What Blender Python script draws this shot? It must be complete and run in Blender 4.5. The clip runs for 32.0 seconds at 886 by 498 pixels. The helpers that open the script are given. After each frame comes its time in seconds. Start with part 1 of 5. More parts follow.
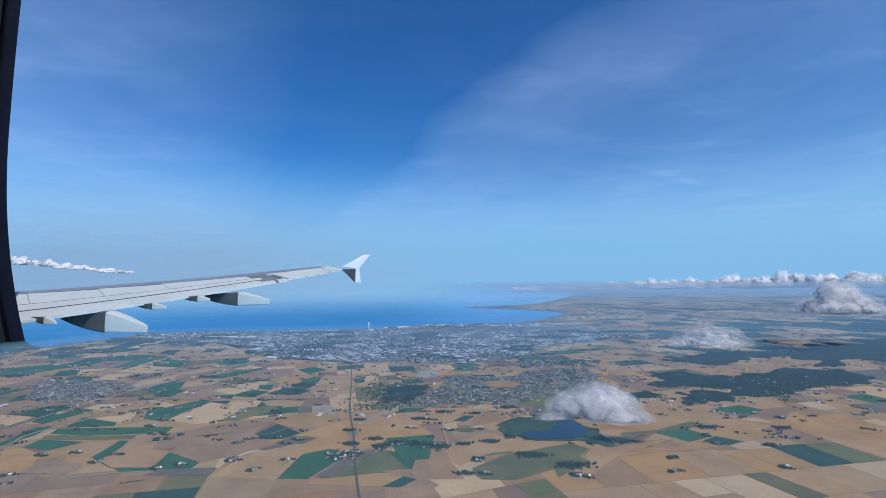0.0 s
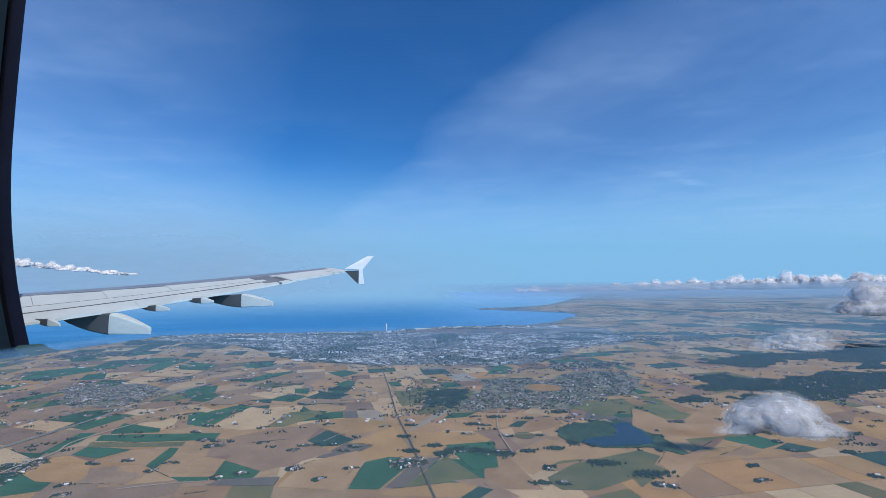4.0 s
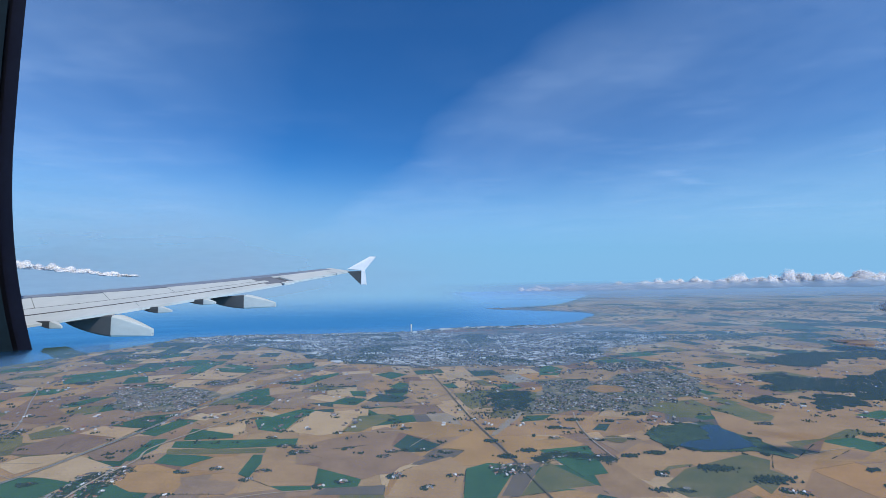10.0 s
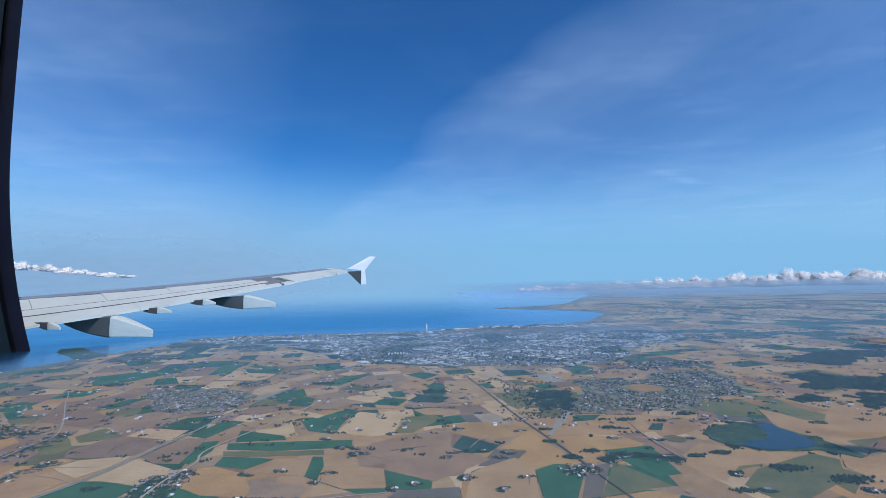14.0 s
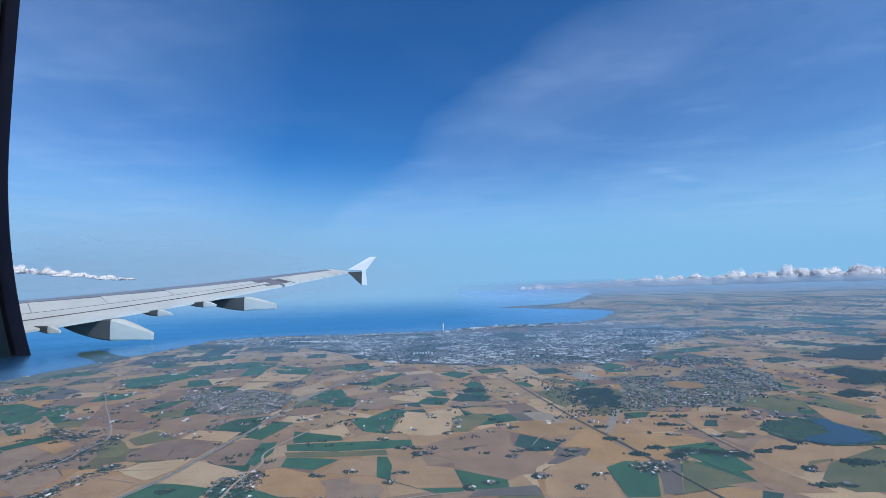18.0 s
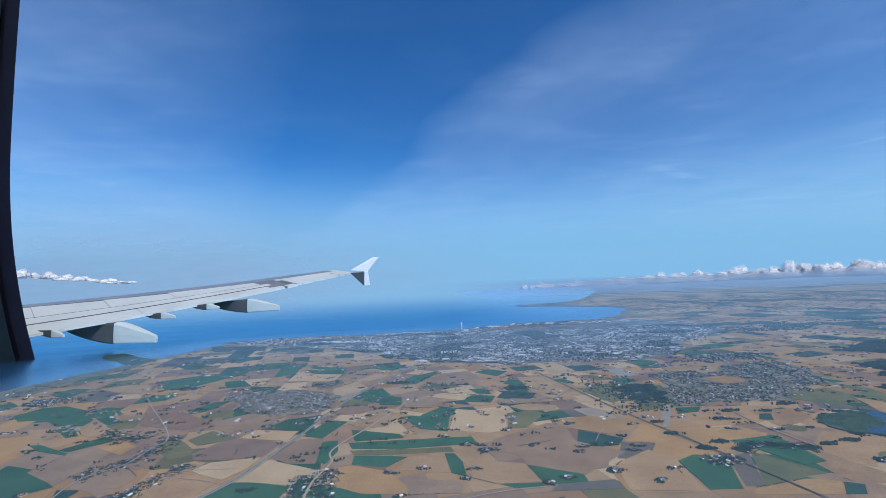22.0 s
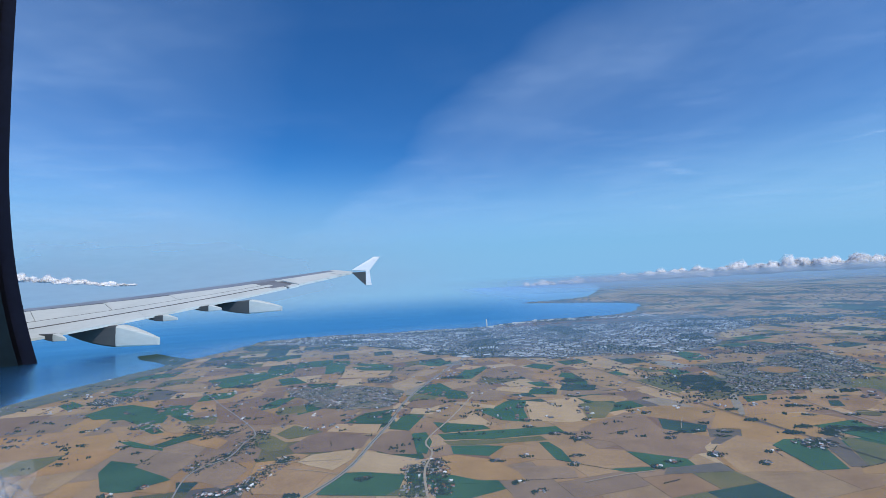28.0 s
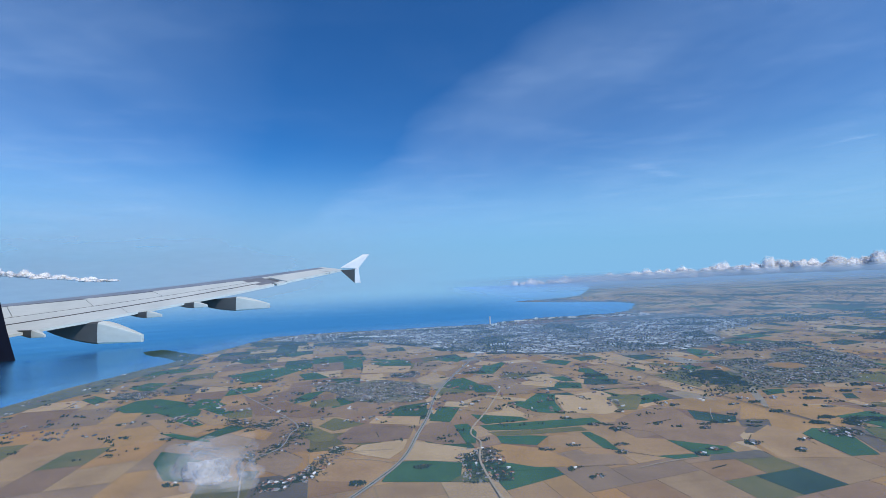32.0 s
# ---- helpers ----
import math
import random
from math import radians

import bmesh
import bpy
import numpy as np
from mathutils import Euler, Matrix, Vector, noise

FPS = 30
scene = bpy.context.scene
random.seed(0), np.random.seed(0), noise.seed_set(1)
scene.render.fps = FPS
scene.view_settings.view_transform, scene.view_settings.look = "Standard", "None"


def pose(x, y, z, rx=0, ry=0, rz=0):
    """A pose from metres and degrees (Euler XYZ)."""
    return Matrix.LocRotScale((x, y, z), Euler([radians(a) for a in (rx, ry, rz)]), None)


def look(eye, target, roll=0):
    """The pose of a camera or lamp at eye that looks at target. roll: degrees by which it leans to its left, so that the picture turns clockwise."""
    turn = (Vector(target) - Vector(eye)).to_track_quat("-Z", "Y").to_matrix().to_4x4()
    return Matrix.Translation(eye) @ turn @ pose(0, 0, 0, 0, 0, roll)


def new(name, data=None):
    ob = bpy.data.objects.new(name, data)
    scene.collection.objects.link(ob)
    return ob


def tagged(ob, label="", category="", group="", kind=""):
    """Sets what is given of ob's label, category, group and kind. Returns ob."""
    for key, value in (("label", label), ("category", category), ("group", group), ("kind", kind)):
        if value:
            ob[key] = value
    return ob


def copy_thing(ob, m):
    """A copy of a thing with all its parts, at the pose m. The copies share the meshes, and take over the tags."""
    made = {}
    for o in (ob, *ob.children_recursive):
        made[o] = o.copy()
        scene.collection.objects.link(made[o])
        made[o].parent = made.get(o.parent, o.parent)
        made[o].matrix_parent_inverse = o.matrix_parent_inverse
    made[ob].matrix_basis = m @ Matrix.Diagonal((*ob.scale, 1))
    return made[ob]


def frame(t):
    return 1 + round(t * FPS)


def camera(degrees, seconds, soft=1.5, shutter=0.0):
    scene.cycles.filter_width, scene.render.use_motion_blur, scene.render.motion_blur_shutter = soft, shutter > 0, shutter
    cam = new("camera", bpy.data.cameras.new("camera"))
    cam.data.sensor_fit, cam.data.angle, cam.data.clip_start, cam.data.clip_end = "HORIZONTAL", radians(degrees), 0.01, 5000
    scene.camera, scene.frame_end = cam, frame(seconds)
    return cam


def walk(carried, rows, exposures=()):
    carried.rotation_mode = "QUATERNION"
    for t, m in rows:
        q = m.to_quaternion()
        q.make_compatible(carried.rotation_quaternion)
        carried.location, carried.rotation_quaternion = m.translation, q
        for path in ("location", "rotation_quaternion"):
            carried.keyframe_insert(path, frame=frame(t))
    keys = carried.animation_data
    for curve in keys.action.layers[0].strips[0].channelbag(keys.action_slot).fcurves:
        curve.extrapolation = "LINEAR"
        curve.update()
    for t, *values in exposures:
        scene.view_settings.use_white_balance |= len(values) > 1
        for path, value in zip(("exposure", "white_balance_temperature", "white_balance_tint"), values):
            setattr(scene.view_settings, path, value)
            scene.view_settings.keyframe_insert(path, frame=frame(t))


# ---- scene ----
# The land is modelled at 1:300 (one unit is 300 m on the ground), the aircraft flies straight and level over it.
cam = camera(93.07, 32.0, soft=0.6)
ROWS = [
    (0, -0.000, 0.000, 4.000, -0.00, 4.67, -0.35),
    (0.5, -0.188, 0.052, 4.000, 0.05, 4.73, -0.39),
    (1, -0.375, 0.103, 4.000, 0.10, 4.74, -0.40),
    (1.5, -0.563, 0.152, 4.000, 0.14, 4.74, -0.39),
    (2, -0.751, 0.199, 4.000, 0.17, 4.76, -0.39),
    (2.5, -0.939, 0.245, 3.999, 0.18, 4.82, -0.40),
    (3, -1.127, 0.290, 3.999, 0.17, 4.87, -0.39),
    (3.5, -1.316, 0.333, 3.999, 0.14, 4.90, -0.41),
    (5.5, -2.070, 0.491, 3.999, -0.02, 4.73, -0.45),
    (6, -2.259, 0.527, 3.999, -0.07, 4.76, -0.45),
    (6.5, -2.448, 0.561, 3.999, -0.12, 4.82, -0.45),
    (7, -2.637, 0.594, 3.999, -0.15, 4.84, -0.50),
    (7.5, -2.826, 0.626, 3.998, -0.17, 4.81, -0.58),
    (8, -3.015, 0.656, 3.998, -0.18, 4.73, -0.66),
    (8.5, -3.204, 0.684, 3.998, -0.16, 4.62, -0.75),
    (9, -3.394, 0.711, 3.998, -0.15, 4.57, -0.86),
    (9.5, -3.584, 0.737, 3.998, -0.13, 4.64, -0.88),
    (10, -3.773, 0.761, 3.998, -0.09, 4.88, -0.72),
    (10.5, -3.963, 0.783, 3.998, -0.11, 5.21, -0.44),
    (11, -4.153, 0.805, 3.998, -0.24, 5.36, -0.27),
    (11.5, -4.343, 0.824, 3.998, -0.39, 5.16, -0.40),
    (12, -4.533, 0.842, 3.997, -0.46, 4.81, -0.73),
    (12.5, -4.723, 0.859, 3.997, -0.45, 4.58, -1.00),
    (13, -4.914, 0.874, 3.997, -0.42, 4.55, -1.09),
    (13.5, -5.104, 0.888, 3.997, -0.43, 4.69, -1.02),
    (14, -5.295, 0.901, 3.997, -0.46, 4.85, -0.90),
    (14.5, -5.486, 0.911, 3.997, -0.51, 4.96, -0.82),
    (16.5, -6.250, 0.940, 3.997, -0.66, 4.81, -1.14),
    (17, -6.441, 0.943, 3.996, -0.67, 4.81, -1.21),
    (17.5, -6.632, 0.946, 3.996, -0.70, 4.82, -1.30),
    (18, -6.824, 0.946, 3.996, -0.75, 4.82, -1.43),
    (18.5, -7.015, 0.945, 3.996, -0.77, 4.82, -1.53),
    (19, -7.207, 0.943, 3.996, -0.78, 4.84, -1.60),
    (19.5, -7.399, 0.939, 3.996, -0.81, 4.85, -1.66),
    (20, -7.591, 0.934, 3.996, -0.89, 4.84, -1.71),
    (20.5, -7.783, 0.927, 3.996, -0.89, 4.83, -1.78),
    (21, -7.975, 0.918, 3.996, -0.82, 4.81, -1.88),
    (21.5, -8.167, 0.909, 3.995, -0.82, 4.79, -1.99),
    (22, -8.360, 0.897, 3.995, -0.82, 4.78, -2.09),
    (22.5, -8.552, 0.885, 3.995, -0.84, 4.77, -2.16),
    (23, -8.745, 0.871, 3.995, -0.87, 4.78, -2.18),
    (23.5, -8.937, 0.855, 3.995, -0.89, 4.79, -2.19),
    (24, -9.130, 0.838, 3.995, -0.89, 4.82, -2.24),
    (24.5, -9.323, 0.819, 3.995, -0.88, 4.85, -2.33),
    (25, -9.516, 0.799, 3.995, -0.89, 4.85, -2.41),
    (25.5, -9.709, 0.778, 3.995, -0.93, 4.82, -2.47),
    (26, -9.903, 0.755, 3.995, -0.94, 4.76, -2.54),
    (26.5, -10.096, 0.730, 3.994, -0.91, 4.71, -2.62),
    (28.5, -10.871, 0.618, 3.994, -1.44, 4.51, -2.94),
    (29, -11.065, 0.586, 3.994, -1.96, 4.41, -2.85),
    (29.5, -11.259, 0.553, 3.994, -2.34, 4.32, -2.83),
    (30, -11.453, 0.518, 3.994, -2.76, 4.21, -2.67),
    (30.5, -11.647, 0.482, 3.994, -3.08, 4.11, -2.43),
    (31, -11.841, 0.444, 3.993, -3.02, 4.15, -2.28),
    (31.5, -12.036, 0.405, 3.993, -2.89, 4.25, -2.26),
    (32, -12.231, 0.364, 3.993, -2.98, 4.31, -2.33),
]
walk(cam, [(t, pose(x, y, z) @ pose(0, 0, 0, 90 + pitch, 0, yaw) @ pose(0, 0, 0, 0, 0, roll)) for t, x, y, z, yaw, pitch, roll in ROWS],
     [(0.0, 0.0), (32.0, 0.0)])

# ---- light ----
SUN_EL, SUN_AZ = radians(50), radians(140)  # azimuth from +y, clockwise seen from above
world = bpy.data.worlds.new("sky")
scene.world = world
world.use_nodes = True
wn = world.node_tree.nodes
sky = wn.new("ShaderNodeTexSky")
sky.sky_type, sky.sun_disc, sky.sun_elevation, sky.sun_rotation = "NISHITA", False, SUN_EL, SUN_AZ
sky.altitude, sky.air_density, sky.dust_density, sky.ozone_density = 1200, 1.0, 0.1, 4.0
wn["Background"].inputs["Strength"].default_value = 0.115
tone = wn.new("ShaderNodeHueSaturation")
tone.inputs["Saturation"].default_value = 1.30
tint = wn.new("ShaderNodeMix")
tint.data_type, tint.blend_type = "RGBA", "MULTIPLY"
tint.inputs[0].default_value, tint.inputs[7].default_value = 1.0, (0.49, 0.91, 1.12, 1)
# the air near the horizon is pale blue
way, up, low, air = wn.new("ShaderNodeTexCoord"), wn.new("ShaderNodeSeparateXYZ"), wn.new("ShaderNodeMapRange"), wn.new("ShaderNodeMix")
low.interpolation_type = "SMOOTHERSTEP"
low.inputs[1].default_value, low.inputs[2].default_value, low.inputs[3].default_value, low.inputs[4].default_value = 0.0, 0.34, 1.0, 0.0
air.data_type = "RGBA"
air.inputs[7].default_value = (1.95, 4.32, 6.95, 1)
link = world.node_tree.links.new
link(sky.outputs[0], tone.inputs["Color"]), link(tone.outputs[0], tint.inputs[6])
link(way.outputs["Generated"], up.inputs[0]), link(up.outputs[2], low.inputs[0])
link(low.outputs[0], air.inputs[0]), link(tint.outputs[2], air.inputs[6])
link(air.outputs[2], wn["Background"].inputs["Color"])
sun_data = bpy.data.lights.new("sun", "SUN")
sun_data.energy, sun_data.angle, sun_data.color = 4.0, radians(0.5), (1.0, 0.95, 0.87)
sun = new("sun", sun_data)
sun_way = Vector((math.sin(SUN_AZ) * math.cos(SUN_EL), math.cos(SUN_AZ) * math.cos(SUN_EL), math.sin(SUN_EL)))
sun.matrix_world = look(sun_way * 900, (0, 0, 0))


# ---- materials ----
def nodes_of(name):
    m = bpy.data.materials.new(name)
    m.use_nodes = True
    nt = m.node_tree
    return m, nt, nt.nodes["Principled BSDF"]


def ramp(nt, fac, stops):
    r = nt.nodes.new("ShaderNodeValToRGB")
    e = r.color_ramp.elements
    while len(e) < len(stops):
        e.new(0.5)
    for one, (p, c) in zip(e, stops):
        one.position, one.color = p, (*c, 1)
    nt.links.new(fac, r.inputs[0])
    return r.outputs[0]


def noise_of(nt, scale, detail=4.0, stretch=(1, 1, 1), rough=0.55):
    g = nt.nodes.new("ShaderNodeNewGeometry")
    mp = nt.nodes.new("ShaderNodeMapping")
    mp.inputs["Scale"].default_value = stretch
    n = nt.nodes.new("ShaderNodeTexNoise")
    n.inputs["Scale"].default_value, n.inputs["Detail"].default_value, n.inputs["Roughness"].default_value = scale, detail, rough
    nt.links.new(g.outputs["Position"], mp.inputs[0])
    nt.links.new(mp.outputs[0], n.inputs["Vector"])
    return n.outputs["Fac"]


def mixed(nt, a, b, fac, kind="MIX"):
    m = nt.nodes.new("ShaderNodeMix")
    m.data_type, m.blend_type = "RGBA", kind
    for sock, val in ((m.inputs[0], fac), (m.inputs[6], a), (m.inputs[7], b)):
        if isinstance(val, (int, float)):
            sock.default_value = val
        elif isinstance(val, tuple):
            sock.default_value = (*val, 1)
        else:
            nt.links.new(val, sock)
    return m.outputs[2]


def bumped(nt, shader, height, strength, dist):
    b = nt.nodes.new("ShaderNodeBump")
    b.inputs["Strength"].default_value, b.inputs["Distance"].default_value = strength, dist
    nt.links.new(height, b.inputs["Height"])
    nt.links.new(b.outputs[0], shader.inputs["Normal"])


def surface(name, dark, light, scale, fine, rough=0.9, metal=0.0, vary=0.0, bump=0.0, island=False, spread=None):
    """Two colours mixed by coarse and fine noise; vary shifts the brightness from piece to piece."""
    m, nt, s = nodes_of(name)
    col = ramp(nt, noise_of(nt, scale), [(0.32, dark), (0.68, light)])
    col = mixed(nt, col, ramp(nt, noise_of(nt, fine, 3), [(0.35, (0.62, 0.62, 0.62)), (0.65, (1.0, 1.0, 1.0))]), 0.6, "MULTIPLY")
    if vary:
        if island:
            src = nt.nodes.new("ShaderNodeNewGeometry").outputs["Random Per Island"]
        else:
            src = nt.nodes.new("ShaderNodeObjectInfo").outputs["Random"]
        stops = spread or [(0.0, (1 - vary,) * 3), (1.0, (1.0, 1.0, 1.0))]
        col = mixed(nt, col, ramp(nt, src, stops), 1.0, "MULTIPLY")
    nt.links.new(col, s.inputs["Base Color"])
    s.inputs["Roughness"].default_value, s.inputs["Metallic"].default_value = rough, metal
    s.inputs["Specular IOR Level"].default_value = 0.2
    if bump:
        bumped(nt, s, noise_of(nt, fine, 4), 0.6, bump)
    return m


def field_material(name, dark, light, island=False):
    """A crop: patchy growth, drilling lines along x or y of the plan, and headlands of a slightly different shade."""
    m, nt, s = nodes_of(name)
    col = ramp(nt, noise_of(nt, 1.1, 5), [(0.34, dark), (0.66, light)])
    lines = noise_of(nt, 3.0, 2, (0.12, 9.0, 1))
    col = mixed(nt, col, ramp(nt, lines, [(0.4, (0.80, 0.80, 0.80)), (0.6, (1, 1, 1))]), 0.35, "MULTIPLY")
    col = mixed(nt, col, ramp(nt, noise_of(nt, 26, 6, rough=0.7), [(0.35, (0.58, 0.60, 0.62)), (0.65, (1.08, 1.07, 1.06))]), 0.75, "MULTIPLY")
    src = (nt.nodes.new("ShaderNodeNewGeometry").outputs["Random Per Island"] if island
           else nt.nodes.new("ShaderNodeObjectInfo").outputs["Random"])
    col = mixed(nt, col, ramp(nt, src, [(0.0, (0.80, 0.70, 0.66)), (0.3, (0.90, 0.90, 0.92)), (0.6, (1.04, 0.92, 0.82)), (0.8, (0.98, 0.98, 0.98)), (1.0, (1.07, 1.0, 0.93))]), 1.0, "MULTIPLY")
    nt.links.new(col, s.inputs["Base Color"])
    s.inputs["Roughness"].default_value, s.inputs["Specular IOR Level"].default_value = 0.95, 0.1
    return m


CROPS = {
    "wheat": ((0.334, 0.217, 0.110), (0.426, 0.292, 0.152)),
    "stubble": ((0.450, 0.325, 0.180), (0.535, 0.400, 0.235)),
    "soil": ((0.225, 0.145, 0.095), (0.290, 0.190, 0.125)),
    "ochre": ((0.358, 0.219, 0.090), (0.450, 0.279, 0.114)),
    "green": ((0.030, 0.100, 0.052), (0.052, 0.145, 0.074)),
    "dark_green": ((0.024, 0.062, 0.050), (0.040, 0.090, 0.068)),
    "pasture": ((0.110, 0.135, 0.060), (0.190, 0.175, 0.080)),
    "brown": ((0.265, 0.182, 0.114), (0.336, 0.232, 0.144)),
    "pale": ((0.27, 0.25, 0.20), (0.36, 0.33, 0.27)),
    "grey": ((0.125, 0.115, 0.10), (0.170, 0.152, 0.125)),
}
CROP = {k: field_material(k, *v) for k, v in CROPS.items()}
CROP_FAR = {k: field_material("far_" + k, *v, island=True) for k, v in CROPS.items()}
M_GROUND = surface("verge_and_hedge_ground", (0.13, 0.13, 0.065), (0.27, 0.20, 0.11), 0.9, 9, vary=0)
M_TREE = surface("tree_leaves", (0.018, 0.040, 0.027), (0.042, 0.076, 0.046), 6, 40, vary=0.35, island=True)
M_WOOD = surface("wood_canopy", (0.017, 0.042, 0.034), (0.040, 0.080, 0.056), 3, 40, vary=0.4, island=True)
M_MARSH = surface("salt_marsh", (0.085, 0.10, 0.07), (0.16, 0.155, 0.105), 1.5, 9)
M_GARDEN = surface("suburb_gardens", (0.045, 0.078, 0.048), (0.27, 0.22, 0.155), 1.9, 11)
M_REED = surface("reed_and_scrub", (0.020, 0.050, 0.030), (0.060, 0.105, 0.048), 3, 16)
M_ROAD = surface("road_asphalt", (0.25, 0.235, 0.21), (0.34, 0.315, 0.28), 5, 30)
M_TRACK = surface("gravel_track", (0.33, 0.27, 0.19), (0.42, 0.35, 0.25), 5, 30)
M_RAIL = surface("railway_ballast", (0.07, 0.075, 0.05), (0.13, 0.11, 0.08), 5, 30)
ROOF_SPREAD = [(0.0, (0.075, 0.085, 0.095)), (0.3, (0.15, 0.15, 0.16)), (0.48, (0.27, 0.14, 0.10)), (0.66, (0.27, 0.23, 0.20)),
               (0.84, (0.30, 0.29, 0.28)), (0.95, (0.62, 0.62, 0.62))]
M_HOUSE = surface("house_walls_and_roofs", (0.85, 0.85, 0.85), (1, 1, 1), 4, 60, vary=1.0, island=True, spread=ROOF_SPREAD)
M_WALL = surface("rendered_wall", (0.495, 0.473, 0.435), (0.585, 0.562, 0.525), 8, 60)
M_ROOF_RED = surface("tile_roof", (0.26, 0.10, 0.06), (0.36, 0.15, 0.09), 8, 60)
M_ROOF_GREY = surface("sheet_roof", (0.202, 0.202, 0.209), (0.302, 0.302, 0.302), 8, 60)
M_CITY = surface("city_ground", (0.070, 0.095, 0.092), (0.21, 0.20, 0.20), 1.2, 12)
M_WHITE = surface("white_concrete", (0.72, 0.72, 0.72), (0.82, 0.82, 0.82), 2, 20)


def water_material(name, deep, pale, scale):
    m, nt, s = nodes_of(name)
    col = ramp(nt, noise_of(nt, scale, 4, (0.35, 1.0, 1.0)), [(0.42, deep), (0.75, pale)])
    nt.links.new(col, s.inputs["Base Color"])
    s.inputs["Roughness"].default_value, s.inputs["IOR"].default_value, s.inputs["Specular IOR Level"].default_value = 0.2, 1.33, 0.3
    bumped(nt, s, noise_of(nt, 3.0, 4), 0.25, 0.02)
    return m


def sea_material():
    """Wind-roughened water far below: it mirrors the sky in blue, over a little scattered light of its own, and turns
    transparent with distance in place of horizon haze.
    """
    m = bpy.data.materials.new("sea_water")
    m.use_nodes = True
    nt = m.node_tree
    nt.nodes.remove(nt.nodes["Principled BSDF"])
    d, g, mix, clear, air = (nt.nodes.new("ShaderNode" + k) for k in ("BsdfDiffuse", "BsdfGlossy", "MixShader", "BsdfTransparent", "MixShader"))
    g.inputs["Roughness"].default_value, mix.inputs[0].default_value = 0.2, 0.97
    d.inputs["Color"].default_value = (0.05, 0.17, 0.40, 1)
    streaks = noise_of(nt, 0.035, 5, (0.35, 1.0, 1.0))
    nt.links.new(ramp(nt, streaks, [(0.36, (0.24, 0.53, 0.76)), (0.60, (0.29, 0.58, 0.80)), (0.78, (0.37, 0.65, 0.84))]), g.inputs["Color"])
    nt.links.new(d.outputs[0], mix.inputs[1]), nt.links.new(g.outputs[0], mix.inputs[2])
    # Horizon haze is put in as transparency that grows with distance.
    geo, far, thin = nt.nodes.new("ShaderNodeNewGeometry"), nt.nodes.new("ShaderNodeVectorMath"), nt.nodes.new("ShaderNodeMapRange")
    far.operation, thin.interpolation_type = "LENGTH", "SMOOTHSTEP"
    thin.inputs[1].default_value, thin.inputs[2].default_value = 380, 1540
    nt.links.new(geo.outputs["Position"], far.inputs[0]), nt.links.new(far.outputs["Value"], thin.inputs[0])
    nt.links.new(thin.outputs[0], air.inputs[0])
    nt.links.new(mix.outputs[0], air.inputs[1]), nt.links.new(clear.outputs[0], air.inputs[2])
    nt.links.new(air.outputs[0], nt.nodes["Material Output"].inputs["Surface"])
    return m


M_SEA = sea_material()
M_LAKE = water_material("lake_water", (0.004, 0.020, 0.040), (0.007, 0.030, 0.052), 1.5)


# ---- building helpers ----
def mesh_of(name, verts, faces, material, parent=None, label="", smooth=False):
    me = bpy.data.meshes.new(name)
    me.from_pydata([tuple(v) for v in verts], [], faces)
    me.update()
    if smooth:
        me.polygons.foreach_set("use_smooth", [True] * len(me.polygons))
    for one in material if isinstance(material, (list, tuple)) else [material]:
        me.materials.append(one)
    ob = new(name, me)
    if parent is not None:
        ob.parent = parent
    return tagged(ob, label)


def part(name, bm, material, parent, label=""):
    me = bpy.data.meshes.new(name)
    bm.to_mesh(me)
    bm.free()
    me.materials.append(material)
    ob = new(name, me)
    ob.parent = parent
    return tagged(ob, label)


class Heap:
    """Collects the pieces of one joined mesh."""

    def __init__(self):
        self.v, self.f = [], []

    def add(self, verts, faces):
        n = len(self.v)
        self.v.extend(verts)
        self.f.extend([tuple(i + n for i in f) for f in faces])

    def box(self, x, y, z, w, d, h, a=0.0):
        c, s = math.cos(a), math.sin(a)
        p = [(x + c * u * w - s * v * d, y + s * u * w + c * v * d) for u, v in ((-.5, -.5), (.5, -.5), (.5, .5), (-.5, .5))]
        self.add([(*q, z) for q in p] + [(*q, z + h) for q in p], [(4, 5, 6, 7), (0, 1, 5, 4), (1, 2, 6, 5), (2, 3, 7, 6), (3, 0, 4, 7)])

    def house(self, x, y, z, w, d, h, a=0.0):
        c, s = math.cos(a), math.sin(a)
        at = lambda u, v, k: (x + c * u - s * v, y + s * u + c * v, z + k)
        w, d = w / 2, d / 2
        self.add([at(-w, -d, 0), at(w, -d, 0), at(w, d, 0), at(-w, d, 0), at(-w, -d, h), at(w, -d, h), at(w, d, h), at(-w, d, h),
                  at(-w, 0, h * 1.7), at(w, 0, h * 1.7)],
                 [(0, 1, 5, 4), (1, 2, 6, 9, 5), (2, 3, 7, 6), (3, 0, 4, 8, 7), (4, 5, 9, 8), (6, 7, 8, 9)])

    def tree(self, x, y, z, r, rng):
        n, rings = 6, ((0.0, 0.12), (0.25, 0.9), (0.6, 1.0), (1.0, 0.35))
        vs = []
        for k, q in rings:
            for i in range(n):
                b = 2 * math.pi * i / n + k * 2
                e = r * q * rng.uniform(0.7, 1.2)
                vs.append((x + e * math.cos(b), y + e * math.sin(b), z + r * 1.7 * k * rng.uniform(0.85, 1.15)))
        fs = [(j * n + i, j * n + (i + 1) % n, (j + 1) * n + (i + 1) % n, (j + 1) * n + i) for j in range(3) for i in range(n)]
        self.add(vs, fs + [tuple(range(3 * n, 4 * n))])

    def done(self, name, material, label, category, kind="stuff", parent=None):
        ob = mesh_of(name, self.v, self.f, material, parent)
        return tagged(ob, label, category, kind=kind)


